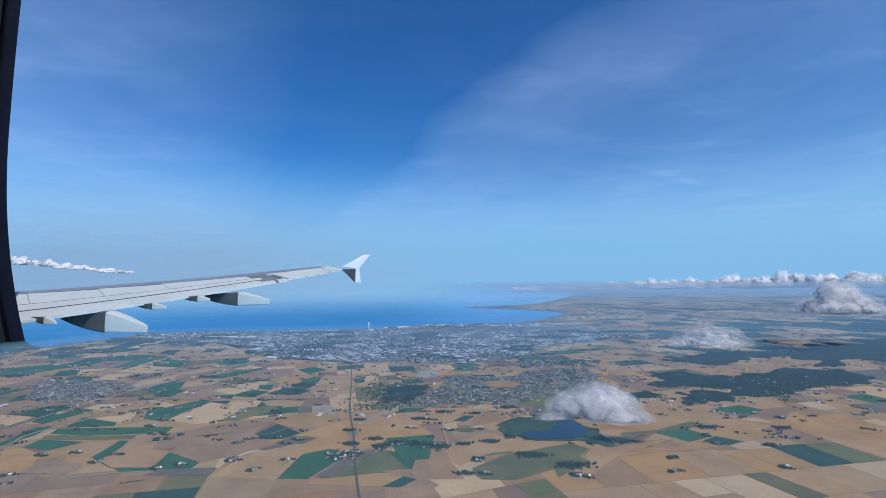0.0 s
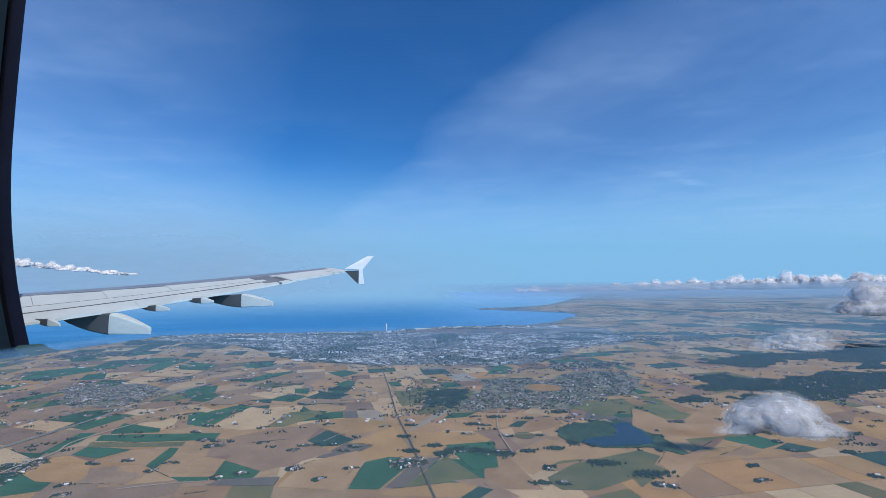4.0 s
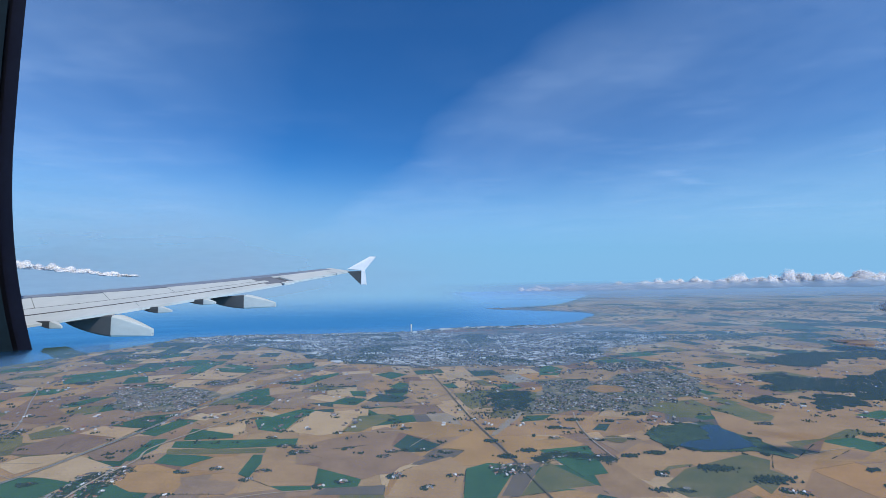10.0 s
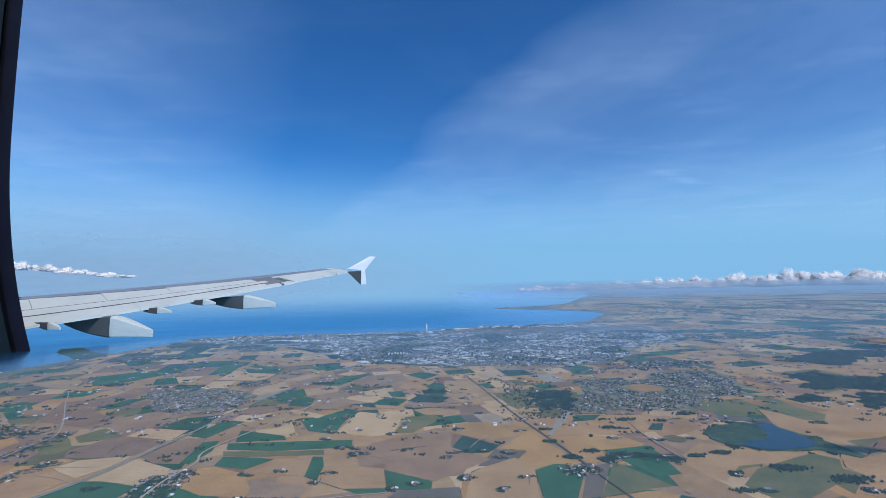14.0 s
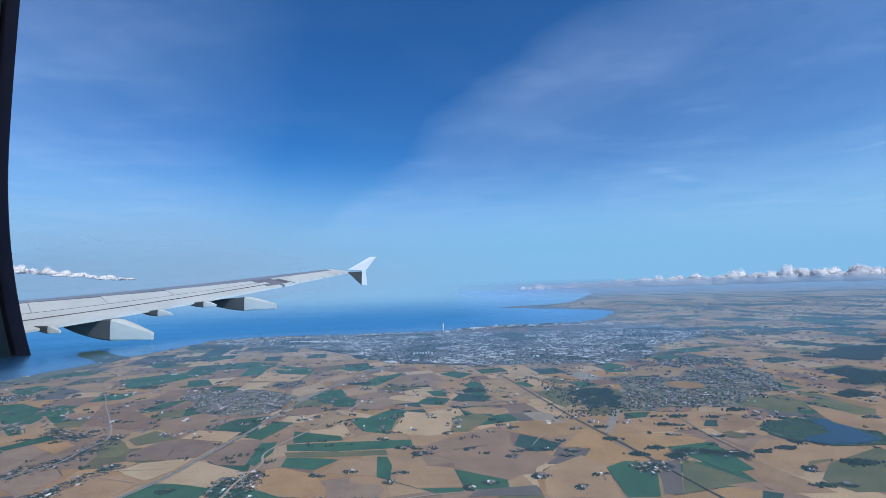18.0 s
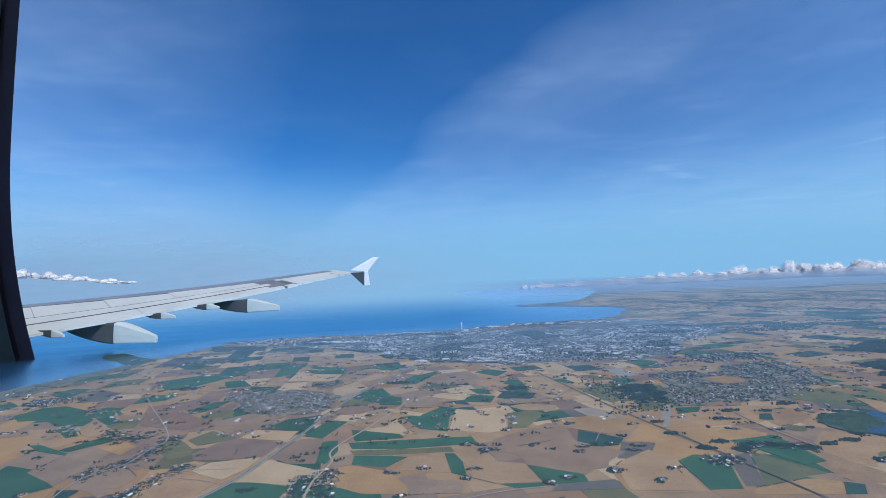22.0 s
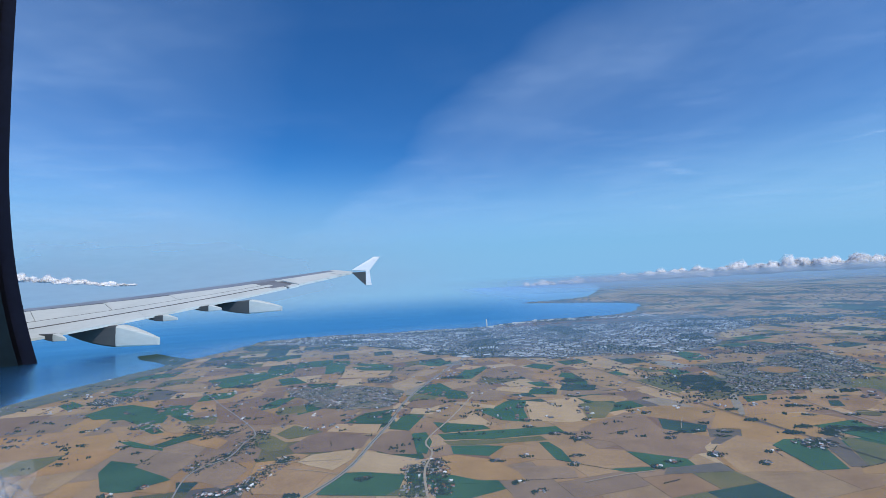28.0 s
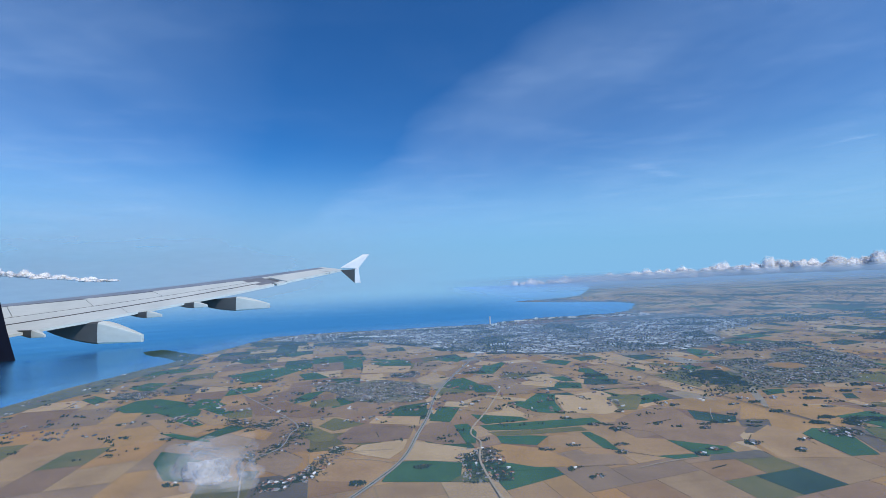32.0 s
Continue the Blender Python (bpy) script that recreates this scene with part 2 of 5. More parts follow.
def inside(x, y, loop):
    hit = False
    for (x1, y1), (x2, y2) in zip(loop, loop[1:] + loop[:1]):
        if (y1 > y) != (y2 > y) and x < (x2 - x1) * (y - y1) / (y2 - y1) + x1:
            hit = not hit
    return hit


# ---- sea and land ----
def smooth(k):
    k = min(1.0, max(0.0, k))
    return k * k * (3 - 2 * k)


def sea_level(x, y):
    """The water is level under the land and falls away beyond the shore, as the curve of the earth makes it fall."""
    r = max(1.0, math.hypot(x, y))
    k = min(1.0, max(0.0, math.log(r / 80) / math.log(1560 / 80))) ** 1.8
    return min(-0.06, 4.0 - r * (0.1165 - 0.097 * k))


def build_sea():
    rings = [2, 8, 14] + [18 + 3 * i for i in range(30)] + [112, 120, 130, 140, 150, 162, 175, 190, 205, 225, 260, 320, 420, 560, 800, 1150, 1560]
    n = 360
    vs = []
    for r in rings:
        for i in range(n):
            b = 2 * math.pi * i / n
            x, y = r * math.sin(b), r * math.cos(b)
            vs.append((x, y, sea_level(x, y)))
    fs = [(j * n + i, j * n + (i + 1) % n, (j + 1) * n + (i + 1) % n, (j + 1) * n + i) for j in range(len(rings) - 1) for i in range(n)]
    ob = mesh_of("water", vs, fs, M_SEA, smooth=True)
    tagged(ob, "calm blue sea strait reaching the hazy horizon", "sea", kind="structure")


COAST = [(-34, -60), (-30, 0), (-28.2, 12), (-27.8, 18.7), (-27.5, 21), (-26.9, 24), (-26.3, 25.7), (-27.8, 27.2), (-29.4, 28.4), (-30.9, 30.0), (-30.4, 30.6), (-28.1, 28.7), (-26.5, 27.6), (-25.8, 28.2),
         (-25.2, 31.4), (-24.6, 35.0), (-20, 36.6), (-14, 36.6), (-6.8, 37.4), (-2.6, 40.3), (1.2, 41.2), (6.5, 42.2), (10, 45), (12.3, 49), (14.6, 52.5),
         (16.0, 56), (15.6, 59.5), (12.8, 62.5), (8.6, 65.5), (4.6, 69.0), (3.4, 71.0), (7.5, 73.0), (13.5, 76.0), (19, 83), (26, 98), (40, 130), (68, 212)]
LAND = COAST + [(260, 212), (260, -60)]


def rough_line(points, step, amount, rng):
    out = []
    for (x1, y1), (x2, y2) in zip(points, points[1:]):
        n = max(1, int(math.hypot(x2 - x1, y2 - y1) / step))
        for i in range(n):
            k = i / n
            j = amount if i else 0
            out.append((x1 + (x2 - x1) * k + rng.uniform(-j, j), y1 + (y2 - y1) * k + rng.uniform(-j, j)))
    return out + [points[-1]]


def slab(name, loop, z, depth, material, parent=None, label="", category="", kind=""):
    """A flat sheet with a rim, from the loop of its outline."""
    bm = bmesh.new()
    vs = [bm.verts.new((x, y, z)) for x, y in loop]
    f = bm.faces.new(vs)
    if f.normal.z < 0:
        f.normal_flip()
    low = [bm.verts.new((v.co.x, v.co.y, z - depth)) for v in vs]
    for i in range(len(vs)):
        j = (i + 1) % len(vs)
        bm.faces.new((vs[i], low[i], low[j], vs[j]))
    bmesh.ops.triangulate(bm, faces=[f])
    bm.normal_update()
    me = bpy.data.meshes.new(name)
    bm.to_mesh(me)
    bm.free()
    me.materials.append(material)
    ob = new(name, me)
    if parent is not None:
        ob.parent = parent
    return tagged(ob, label, category, kind=kind)


build_sea()
land_loop = rough_line(COAST, 0.8, 0.18, random.Random(3)) + [(260, 212), (260, -60)]
ground = slab("ground", land_loop, 0.0, 0.05, M_GROUND, None, "dry lowland of verges and hedges between the fields", "ground", "structure")

# ---- where things are on the plan ----
def ellipse(cx, cy, rx, ry, a=0.0, n=28, seed=0, wobble=0.12):
    rng = random.Random(seed)
    c, s = math.cos(a), math.sin(a)
    out = []
    for i in range(n):
        b = 2 * math.pi * i / n
        k = 1 + rng.uniform(-wobble, wobble)
        u, v = rx * k * math.cos(b), ry * k * math.sin(b)
        out.append((cx + c * u - s * v, cy + s * u + c * v))
    return out


CITY = [(-24.5, 34.6), (-22, 31.6), (-17.5, 30.4), (-14.5, 28.6), (-11, 25.4), (-8.6, 23.2), (-5, 21.8), (-1.5, 22.0), (2.3, 21.6), (4.6, 23.5),
        (6.2, 27), (10.5, 29.0), (13, 33), (12, 38), (9, 41.5), (6, 42), (1, 40.8), (-3, 39.8), (-7, 37), (-14, 36.2), (-20, 36.2)]
SUBURB = [(-1.20, 14.08), (-0.65, 15.46), (-0.07, 16.88), (0.23, 18.53), (2.61, 18.12), (3.44, 19.07), (5.10, 19.84), (6.63, 19.51), (6.55, 18.01), (5.46, 16.61), (5.46, 15.91), (4.60, 15.76), (3.81, 15.47), (3.15, 14.89), (2.45, 14.13), (1.52, 14.34), (0.23, 14.36), (-0.33, 13.97)]
NORTH_VILLAGE = [(-16.77, 17.71), (-16.11, 18.04), (-15.01, 17.56), (-14.35, 18.13), (-13.01, 17.59), (-12.12, 16.92), (-12.13, 15.47), (-12.58, 14.77), (-13.84, 14.83), (-14.86, 15.23), (-15.40, 16.15), (-16.30, 16.95)]
BLOCKED = [CITY, SUBURB]

# ---- fields ----
FIELD_TURN = radians(14)


def patchwork():
    """Splits the farmland again and again into plots, smaller near the villages, and returns their corners."""
    rng = random.Random(11)
    plots = []

    def split(quad, size, depth):
        (a, b, c, d) = quad
        w = math.hypot(b[0] - a[0], b[1] - a[1])
        h = math.hypot(d[0] - a[0], d[1] - a[1])
        if max(w, h) < size * rng.uniform(0.9, 1.7) or depth > 12:
            plots.append(quad)
            return
        k1 = rng.uniform(0.36, 0.64)
        k2 = min(0.72, max(0.28, k1 + rng.uniform(-0.06, 0.06)))
        at = lambda p, q, k: (p[0] + (q[0] - p[0]) * k, p[1] + (q[1] - p[1]) * k)
        if w > h * rng.uniform(0.75, 1.3):
            m, n = at(a, b, k1), at(d, c, k2)
            split((a, m, n, d), size, depth + 1), split((m, b, c, n), size, depth + 1)
        else:
            m, n = at(a, d, k1), at(b, c, k2)
            split((a, b, n, m), size, depth + 1), split((m, n, c, d), size, depth + 1)

    c, s = math.cos(FIELD_TURN), math.sin(FIELD_TURN)
    turn = lambda x, y: (c * x - s * y, s * x + c * y)
    for x in range(-60, 240, 12):
        for y in range(-72, 204, 12):
            far = math.hypot(x + 6, y)
            size = 1.15 if far < 20 else (1.7 if far < 34 else (2.9 if far < 60 else (4.5 if far < 110 else 7.0)))
            split((turn(x, y), turn(x + 12, y), turn(x + 12, y + 12), turn(x, y + 12)), size, 0)
    return plots


def shrink(quad, gap):
    mx, my = sum(p[0] for p in quad) / 4, sum(p[1] for p in quad) / 4
    out = []
    for x, y in quad:
        r = math.hypot(x - mx, y - my)
        out.append((mx + (x - mx) * (1 - gap / r), my + (y - my) * (1 - gap / r)))
    return out


def build_fields():
    rng = random.Random(4)
    near, far = [], {k: Heap() for k in CROPS}
    for quad in patchwork():
        mx, my = sum(p[0] for p in quad) / 4, sum(p[1] for p in quad) / 4
        if my < -40 or my > 206 or mx < -1.25 * my - 16 - (40 if my < 8 else 0) or mx > 1.2 * my + 4 + (40 if my < 8 else 0):
            continue
        if any(not inside(x, y, LAND) for x, y in quad) or any(inside(mx, my, loop) for loop in BLOCKED):
            continue
        crop = rng.choices(list(CROPS), (34, 16, 9, 16, 2, 1, 5, 14, 1, 2) if my < 11 else (30, 17, 9, 12, 7, 4, 7, 12, 1, 3) if my < 24 else (24, 28, 4, 12, 4, 20, 4, 7, 1, 3) if my < 40 else (26, 42, 0, 9, 1, 13, 1, 3, 5, 0))[0]
        q = shrink(quad, 0.009)
        if 6.5 < my < 15 and -17 < mx < 8:
            near.append((q, crop))
        else:
            far[crop].add([(x, y, 0.006) for x, y in q], [(0, 1, 2, 3)])
    for q, crop in near[:300]:
        field_piece(q, crop, 0.006)
    for q, crop in near[300:]:
        far[crop].add([(x, y, 0.006) for x, y in q], [(0, 1, 2, 3)])
    for k, heap in far.items():
        if heap.v:
            heap.done("far_fields", CROP_FAR[k], "distant " + k.replace("_", " ") + " farm fields", "field")


def field_piece(q, crop, z):
    vs = [(x, y, z) for x, y in q] + [(x, y, z - 0.004) for x, y in q]
    mesh_of("field", vs, [(0, 1, 2, 3), (0, 4, 5, 1), (1, 5, 6, 2), (2, 6, 7, 3), (3, 7, 4, 0)], CROP[crop], ground)


build_fields()


def plot(crop, *corners):
    """One field of known outline, laid over the patchwork."""
    plot.level += 0.00006
    k = len(plot.edges) % len(corners)
    plot.edges.append((corners[k - 1], corners[k]))
    plot.edges.append((corners[k - 2], corners[k - 1]))
    if len(corners) == 4:
        field_piece(shrink(list(corners), 0.005), crop, plot.level)
        return
    slab("field", corners, plot.level, 0.004, CROP[crop], ground)


plot.level, plot.edges = 0.0085, []


plot("wheat", (4.46, 14.29), (4.81, 13.85), (4.98, 13.10), (5.52, 13.09), (7.36, 14.86), (7.63, 14.40), (7.89, 14.03), (9.27, 14.37), (10.94, 14.95), (11.15, 14.33), (10.66, 13.30), (8.54, 12.53), (7.11, 12.09), (5.53, 11.59), (4.19, 10.59), (4.16, 11.15), (4.09, 11.66), (3.87, 12.12), (3.77, 12.61), (4.15, 13.43))
plot("ochre", (4.19, 10.59), (5.53, 11.59), (7.11, 12.09), (8.61, 12.53), (9.46, 12.13), (8.44, 11.77), (8.70, 11.48), (7.85, 10.98), (6.98, 10.62), (5.65, 10.35), (4.13, 10.37))
plot("brown", (8.56, 13.56), (9.95, 13.49), (11.42, 13.95), (9.91, 12.55), (8.92, 12.78))
plot("pasture", (4.65, 11.54), (5.75, 11.73), (7.06, 12.42), (7.38, 12.22), (6.61, 11.79), (5.49, 11.56), (4.60, 10.90))
plot("green", (8.35, 13.56), (9.60, 13.99), (9.95, 13.49), (8.92, 12.78))
plot("green", (5.53, 11.59), (6.61, 11.79), (6.94, 11.24), (6.13, 10.85))
plot("dark_green", (6.42, 10.87), (7.04, 11.26), (7.49, 10.87), (7.00, 10.65))
plot("brown", (4.88, 10.51), (5.79, 11.01), (6.12, 10.82), (5.53, 10.45))
plot("pasture", (4.63, 14.34), (5.75, 15.07), (5.86, 14.06), (5.69, 13.50), (5.14, 13.51), (4.81, 13.85))
plot("wheat", (1.24, 19.66), (2.65, 20.84), (4.23, 20.65), (4.47, 19.31), (3.05, 18.68), (1.18, 18.70))
plot("wheat", (2.51, 15.81), (3.60, 16.65), (5.06, 16.26), (5.31, 15.44), (4.08, 15.10))
plot("pasture", (2.35, 14.13), (3.21, 15.03), (4.67, 15.44), (4.69, 14.47), (4.17, 13.64), (3.13, 13.89))
plot("brown", (-5.25, 16.53), (-3.96, 18.39), (-3.38, 16.84), (-4.52, 15.46), (-5.26, 15.32))
plot("stubble", (-4.07, 15.14), (-3.28, 15.58), (-3.00, 14.16), (-3.32, 13.67), (-3.79, 14.37))
plot("stubble", (-5.26, 14.79), (-4.76, 14.69), (-4.73, 14.27), (-5.27, 13.99))
plot("pasture", (-3.41, 16.62), (-2.12, 16.76), (-2.40, 15.14), (-2.87, 14.58), (-3.05, 15.00))
plot("wheat", (-2.85, 14.71), (-2.13, 14.77), (-2.15, 14.27), (-2.85, 14.15))
plot("ochre", (-5.27, 13.27), (-4.08, 13.48), (-2.75, 12.87), (-3.30, 12.30), (-4.08, 12.00), (-5.28, 12.76))
plot("soil", (-5.29, 11.54), (-5.06, 11.43), (-4.48, 11.12), (-4.90, 10.08), (-5.30, 10.03))
plot("dark_green", (-5.09, 11.53), (-4.78, 12.37), (-3.88, 11.67), (-4.16, 11.29), (-4.62, 11.19))
plot("grey", (-4.53, 10.52), (-4.03, 11.42), (-3.30, 11.25), (-3.89, 10.42))
plot("ochre", (-3.91, 11.48), (-2.98, 12.63), (-2.21, 10.58), (-2.54, 10.44), (-3.85, 10.42), (-3.30, 11.25))
plot("ochre", (-4.91, 9.94), (-4.47, 10.41), (-3.69, 10.38), (-3.83, 9.62), (-4.21, 9.38), (-4.95, 9.14))
plot("pale", (-3.22, 9.80), (-2.99, 10.30), (-2.54, 10.44), (-2.82, 9.85))
plot("grey", (-3.48, 10.24), (-3.01, 10.35), (-3.25, 9.66), (-3.57, 9.64))
plot("ochre", (-2.43, 9.56), (-2.16, 10.14), (-1.98, 10.10), (-1.88, 9.61))
plot("wheat", (-0.56, 10.51), (-0.06, 10.65), (0.16, 9.79), (0.42, 8.93), (-0.71, 8.98), (-0.66, 9.83))
plot("wheat", (-0.06, 10.65), (1.11, 11.63), (1.52, 11.31), (2.05, 11.00), (3.26, 11.03), (2.84, 10.52), (1.93, 10.40), (1.09, 10.27), (0.34, 9.58), (0.16, 9.79))
plot("ochre", (-2.32, 12.24), (-0.70, 12.16), (-0.31, 11.60), (-0.65, 11.22), (-1.46, 11.07), (-2.00, 10.41), (-2.33, 11.11))
plot("wheat", (-2.53, 12.37), (-1.47, 13.33), (-0.51, 13.71), (0.57, 13.22), (0.28, 12.46), (-0.65, 12.27), (-2.32, 12.24))
plot("soil", (-0.38, 13.91), (0.45, 14.61), (1.18, 14.57), (0.69, 13.85))
plot("stubble", (0.84, 13.78), (1.33, 14.56), (2.30, 14.50), (1.59, 13.59))
plot("wheat", (0.54, 13.36), (2.04, 13.42), (1.73, 12.63), (0.96, 12.19), (0.36, 11.99), (0.36, 12.46))
plot("dark_green", (0.25, 12.59), (0.63, 13.08), (0.91, 13.01), (0.59, 12.49))
plot("soil", (1.92, 13.14), (2.64, 14.24), (2.95, 13.97), (2.61, 13.24), (2.06, 12.87))
plot("pasture", (3.48, 14.77), (4.48, 14.89), (4.05, 13.90), (3.55, 13.48), (2.94, 13.66))
plot("pale", (-2.56, 12.26), (-2.17, 13.10), (-1.52, 14.23), (-1.28, 14.22), (-1.90, 13.09), (-2.44, 12.25))
plot("green", (-1.56, 13.34), (-1.29, 13.91), (-0.52, 13.92), (-0.88, 13.44))
plot("pasture", (0.61, 9.44), (1.37, 10.11), (3.17, 10.85), (3.48, 10.49), (3.11, 10.03), (3.27, 9.73), (2.35, 9.00), (2.35, 9.37), (1.43, 8.89), (0.76, 8.92), (0.61, 9.19))
plot("wheat", (3.72, 10.74), (4.82, 10.78), (2.76, 8.84), (2.46, 8.99), (3.27, 9.73), (3.24, 10.10))
plot("soil", (4.85, 11.25), (5.82, 11.71), (4.91, 10.86), (4.71, 10.93))
plot("green", (0.74, 20.89), (1.24, 21.77), (1.83, 20.94), (1.19, 19.47), (0.39, 19.54))
plot("stubble", (7.08, 27.18), (8.87, 28.37), (7.27, 25.31), (5.89, 24.90))
plot("green", (-1.95, 10.18), (-1.45, 10.39), (-0.78, 10.36), (-0.66, 9.83), (-0.74, 8.98), (-1.57, 9.01), (-1.82, 9.67))
plot("wheat", (-4.68, 10.26), (-3.63, 10.92), (-3.30, 10.29), (-3.45, 9.43), (-3.52, 8.95), (-4.88, 9.11))
plot("green", (-3.32, 10.26), (-2.81, 10.55), (-2.18, 10.39), (-2.82, 8.98), (-3.43, 9.00))
plot("grey", (-2.16, 10.35), (-1.57, 10.55), (-2.37, 9.03), (-2.71, 9.06))
plot("pasture", (-1.49, 10.59), (-0.78, 9.45), (-1.39, 9.29), (-2.35, 9.06))
plot("ochre", (-2.58, 8.99), (-1.43, 9.24), (-0.73, 9.23), (-1.23, 8.63), (-2.78, 8.75))
plot("dark_green", (-0.73, 9.20), (-0.57, 8.94), (-0.87, 8.60), (-1.23, 8.63))
plot("brown", (-1.36, 9.32), (-0.75, 9.44), (-0.10, 8.67), (-0.23, 8.55), (-0.84, 8.60), (-0.56, 8.94))
plot("green", (-11.66, 16.53), (-11.36, 17.40), (-9.69, 16.19), (-9.84, 15.61), (-10.79, 15.86))
plot("pasture", (-10.67, 11.60), (-9.34, 11.54), (-8.20, 11.58), (-8.12, 11.29), (-9.66, 11.24), (-10.52, 11.31))
plot("green", (-10.81, 12.12), (-9.58, 12.17), (-7.64, 12.22), (-7.55, 11.79), (-8.15, 11.68), (-9.35, 11.58), (-10.64, 11.70))
plot("green", (-10.95, 13.11), (-9.54, 12.62), (-9.39, 12.31), (-10.65, 12.20))
plot("green", (-10.46, 10.79), (-10.50, 11.28), (-9.64, 11.18), (-9.23, 11.07), (-9.65, 10.56))
plot("wheat", (-9.42, 10.42), (-9.23, 11.07), (-8.40, 11.13), (-8.20, 10.15))
plot("wheat", (-8.00, 10.85), (-6.59, 10.46), (-6.44, 9.60), (-7.33, 9.57), (-7.87, 9.92))
plot("green", (-8.22, 10.15), (-8.35, 11.18), (-8.12, 11.17), (-7.95, 10.68), (-7.91, 9.95))
plot("ochre", (-10.66, 9.70), (-10.80, 10.64), (-10.43, 10.74), (-9.62, 10.36), (-9.07, 9.57), (-9.07, 9.30), (-10.10, 9.43))
plot("brown", (-9.07, 9.30), (-9.22, 9.98), (-8.15, 9.80), (-7.98, 9.66), (-8.04, 9.26))
plot("green", (-11.44, 9.48), (-11.48, 9.93), (-10.50, 9.70), (-9.91, 9.36), (-9.90, 9.29), (-11.31, 9.34))
plot("brown", (-7.38, 11.35), (-7.10, 11.94), (-5.43, 13.02), (-5.00, 12.74), (-5.11, 11.63), (-4.20, 10.84), (-5.48, 9.82), (-6.54, 10.38), (-6.65, 10.96))
plot("green", (-6.57, 10.38), (-6.22, 10.21), (-5.51, 9.82), (-5.53, 9.50), (-6.39, 9.47))
plot("grey", (-6.36, 9.20), (-6.15, 9.46), (-4.97, 9.56), (-4.96, 9.17))
plot("green", (-7.30, 9.57), (-6.47, 9.56), (-6.41, 9.41), (-6.98, 9.37))
plot("stubble", (-8.19, 12.79), (-7.95, 14.68), (-6.50, 14.15), (-6.62, 12.58), (-7.18, 12.43))
plot("pasture", (-6.59, 12.70), (-6.40, 14.05), (-5.54, 14.22), (-5.30, 13.84), (-6.11, 12.68))
plot("green", (-9.65, 14.09), (-9.02, 14.20), (-8.53, 14.82), (-7.87, 14.78), (-8.17, 13.86), (-8.24, 12.67), (-9.01, 12.96))
plot("wheat", (-11.14, 13.60), (-11.29, 14.34), (-10.51, 15.11), (-9.65, 14.09), (-10.00, 13.27), (-10.49, 13.16))
plot("stubble", (-11.54, 14.67), (-11.39, 15.24), (-10.69, 15.05), (-10.79, 14.31))
plot("stubble", (-10.40, 15.11), (-9.58, 14.78), (-8.96, 14.36), (-9.07, 14.06), (-9.91, 14.57))
plot("green", (-10.48, 15.47), (-10.63, 16.67), (-9.74, 15.99), (-9.76, 15.35))
plot("brown", (-9.67, 15.06), (-9.88, 16.84), (-8.97, 17.47), (-8.29, 15.90), (-8.71, 14.93))
plot("wheat", (-8.77, 15.18), (-8.43, 15.52), (-7.62, 15.11), (-6.78, 14.95), (-7.97, 14.79))
plot("green", (-7.68, 15.48), (-7.37, 16.37), (-6.50, 15.98), (-6.75, 15.24))
plot("dark_green", (-6.48, 15.78), (-6.27, 16.73), (-5.01, 16.21), (-5.34, 15.52))
plot("brown", (-6.60, 15.23), (-6.42, 15.66), (-5.29, 15.44), (-4.82, 15.11), (-6.06, 15.01))
plot("wheat", (-6.25, 14.78), (-5.55, 14.98), (-4.74, 14.59), (-4.91, 14.12), (-5.83, 14.24))
plot("green", (-7.36, 17.12), (-6.77, 17.17), (-6.58, 16.32), (-7.10, 16.44))
plot("stubble", (-6.57, 16.19), (-6.38, 16.74), (-6.19, 16.46), (-6.44, 15.90))
plot("stubble", (-8.95, 16.35), (-8.35, 16.74), (-7.30, 16.24), (-7.71, 15.67))
plot("wheat", (-7.01, 17.83), (-6.54, 19.17), (-5.47, 18.51), (-5.82, 17.25), (-6.64, 17.07))
plot("green", (-5.96, 17.75), (-5.60, 18.52), (-5.21, 18.22), (-5.40, 17.22))
plot("green", (-6.89, 20.13), (-6.21, 20.62), (-5.41, 20.01), (-6.01, 19.12))
plot("green", (-10.05, 18.31), (-9.47, 20.34), (-8.62, 19.95), (-9.40, 18.26))
plot("stubble", (-9.98, 20.38), (-9.50, 21.18), (-8.48, 20.40), (-9.08, 19.79))
plot("green", (-11.71, 22.37), (-11.27, 22.74), (-10.25, 21.84), (-10.68, 21.13))
plot("stubble", (-12.06, 19.30), (-11.37, 20.50), (-10.67, 20.31), (-11.24, 19.23))
plot("brown", (-9.06, 19.07), (-7.60, 20.19), (-6.81, 19.19), (-7.57, 17.87), (-8.63, 18.20))
plot("pasture", (-9.28, 17.74), (-8.63, 18.20), (-7.54, 17.61), (-8.44, 17.20))
plot("green", (-15.06, 22.66), (-14.75, 23.05), (-12.94, 22.08), (-13.28, 21.35))
plot("wheat", (-5.21, 18.77), (-4.04, 18.68), (-3.47, 16.85), (-4.60, 15.47), (-5.12, 16.30))
plot("stubble", (-9.48, 12.69), (-9.38, 12.90), (-9.15, 12.72), (-9.27, 12.44))
plot("green", (-21.38, 20.61), (-19.86, 21.84), (-18.57, 22.36), (-17.82, 21.66), (-18.93, 19.46), (-19.81, 18.88))
plot("green", (-17.99, 20.10), (-17.31, 20.41), (-16.40, 19.14), (-17.31, 18.82))
plot("green", (-16.32, 18.86), (-15.02, 18.82), (-14.85, 17.52), (-15.65, 17.70))
plot("green", (-20.85, 26.79), (-20.09, 27.09), (-19.18, 25.99), (-19.70, 24.80))
plot("green", (-15.14, 22.20), (-12.97, 21.84), (-12.91, 20.87), (-14.36, 21.12))
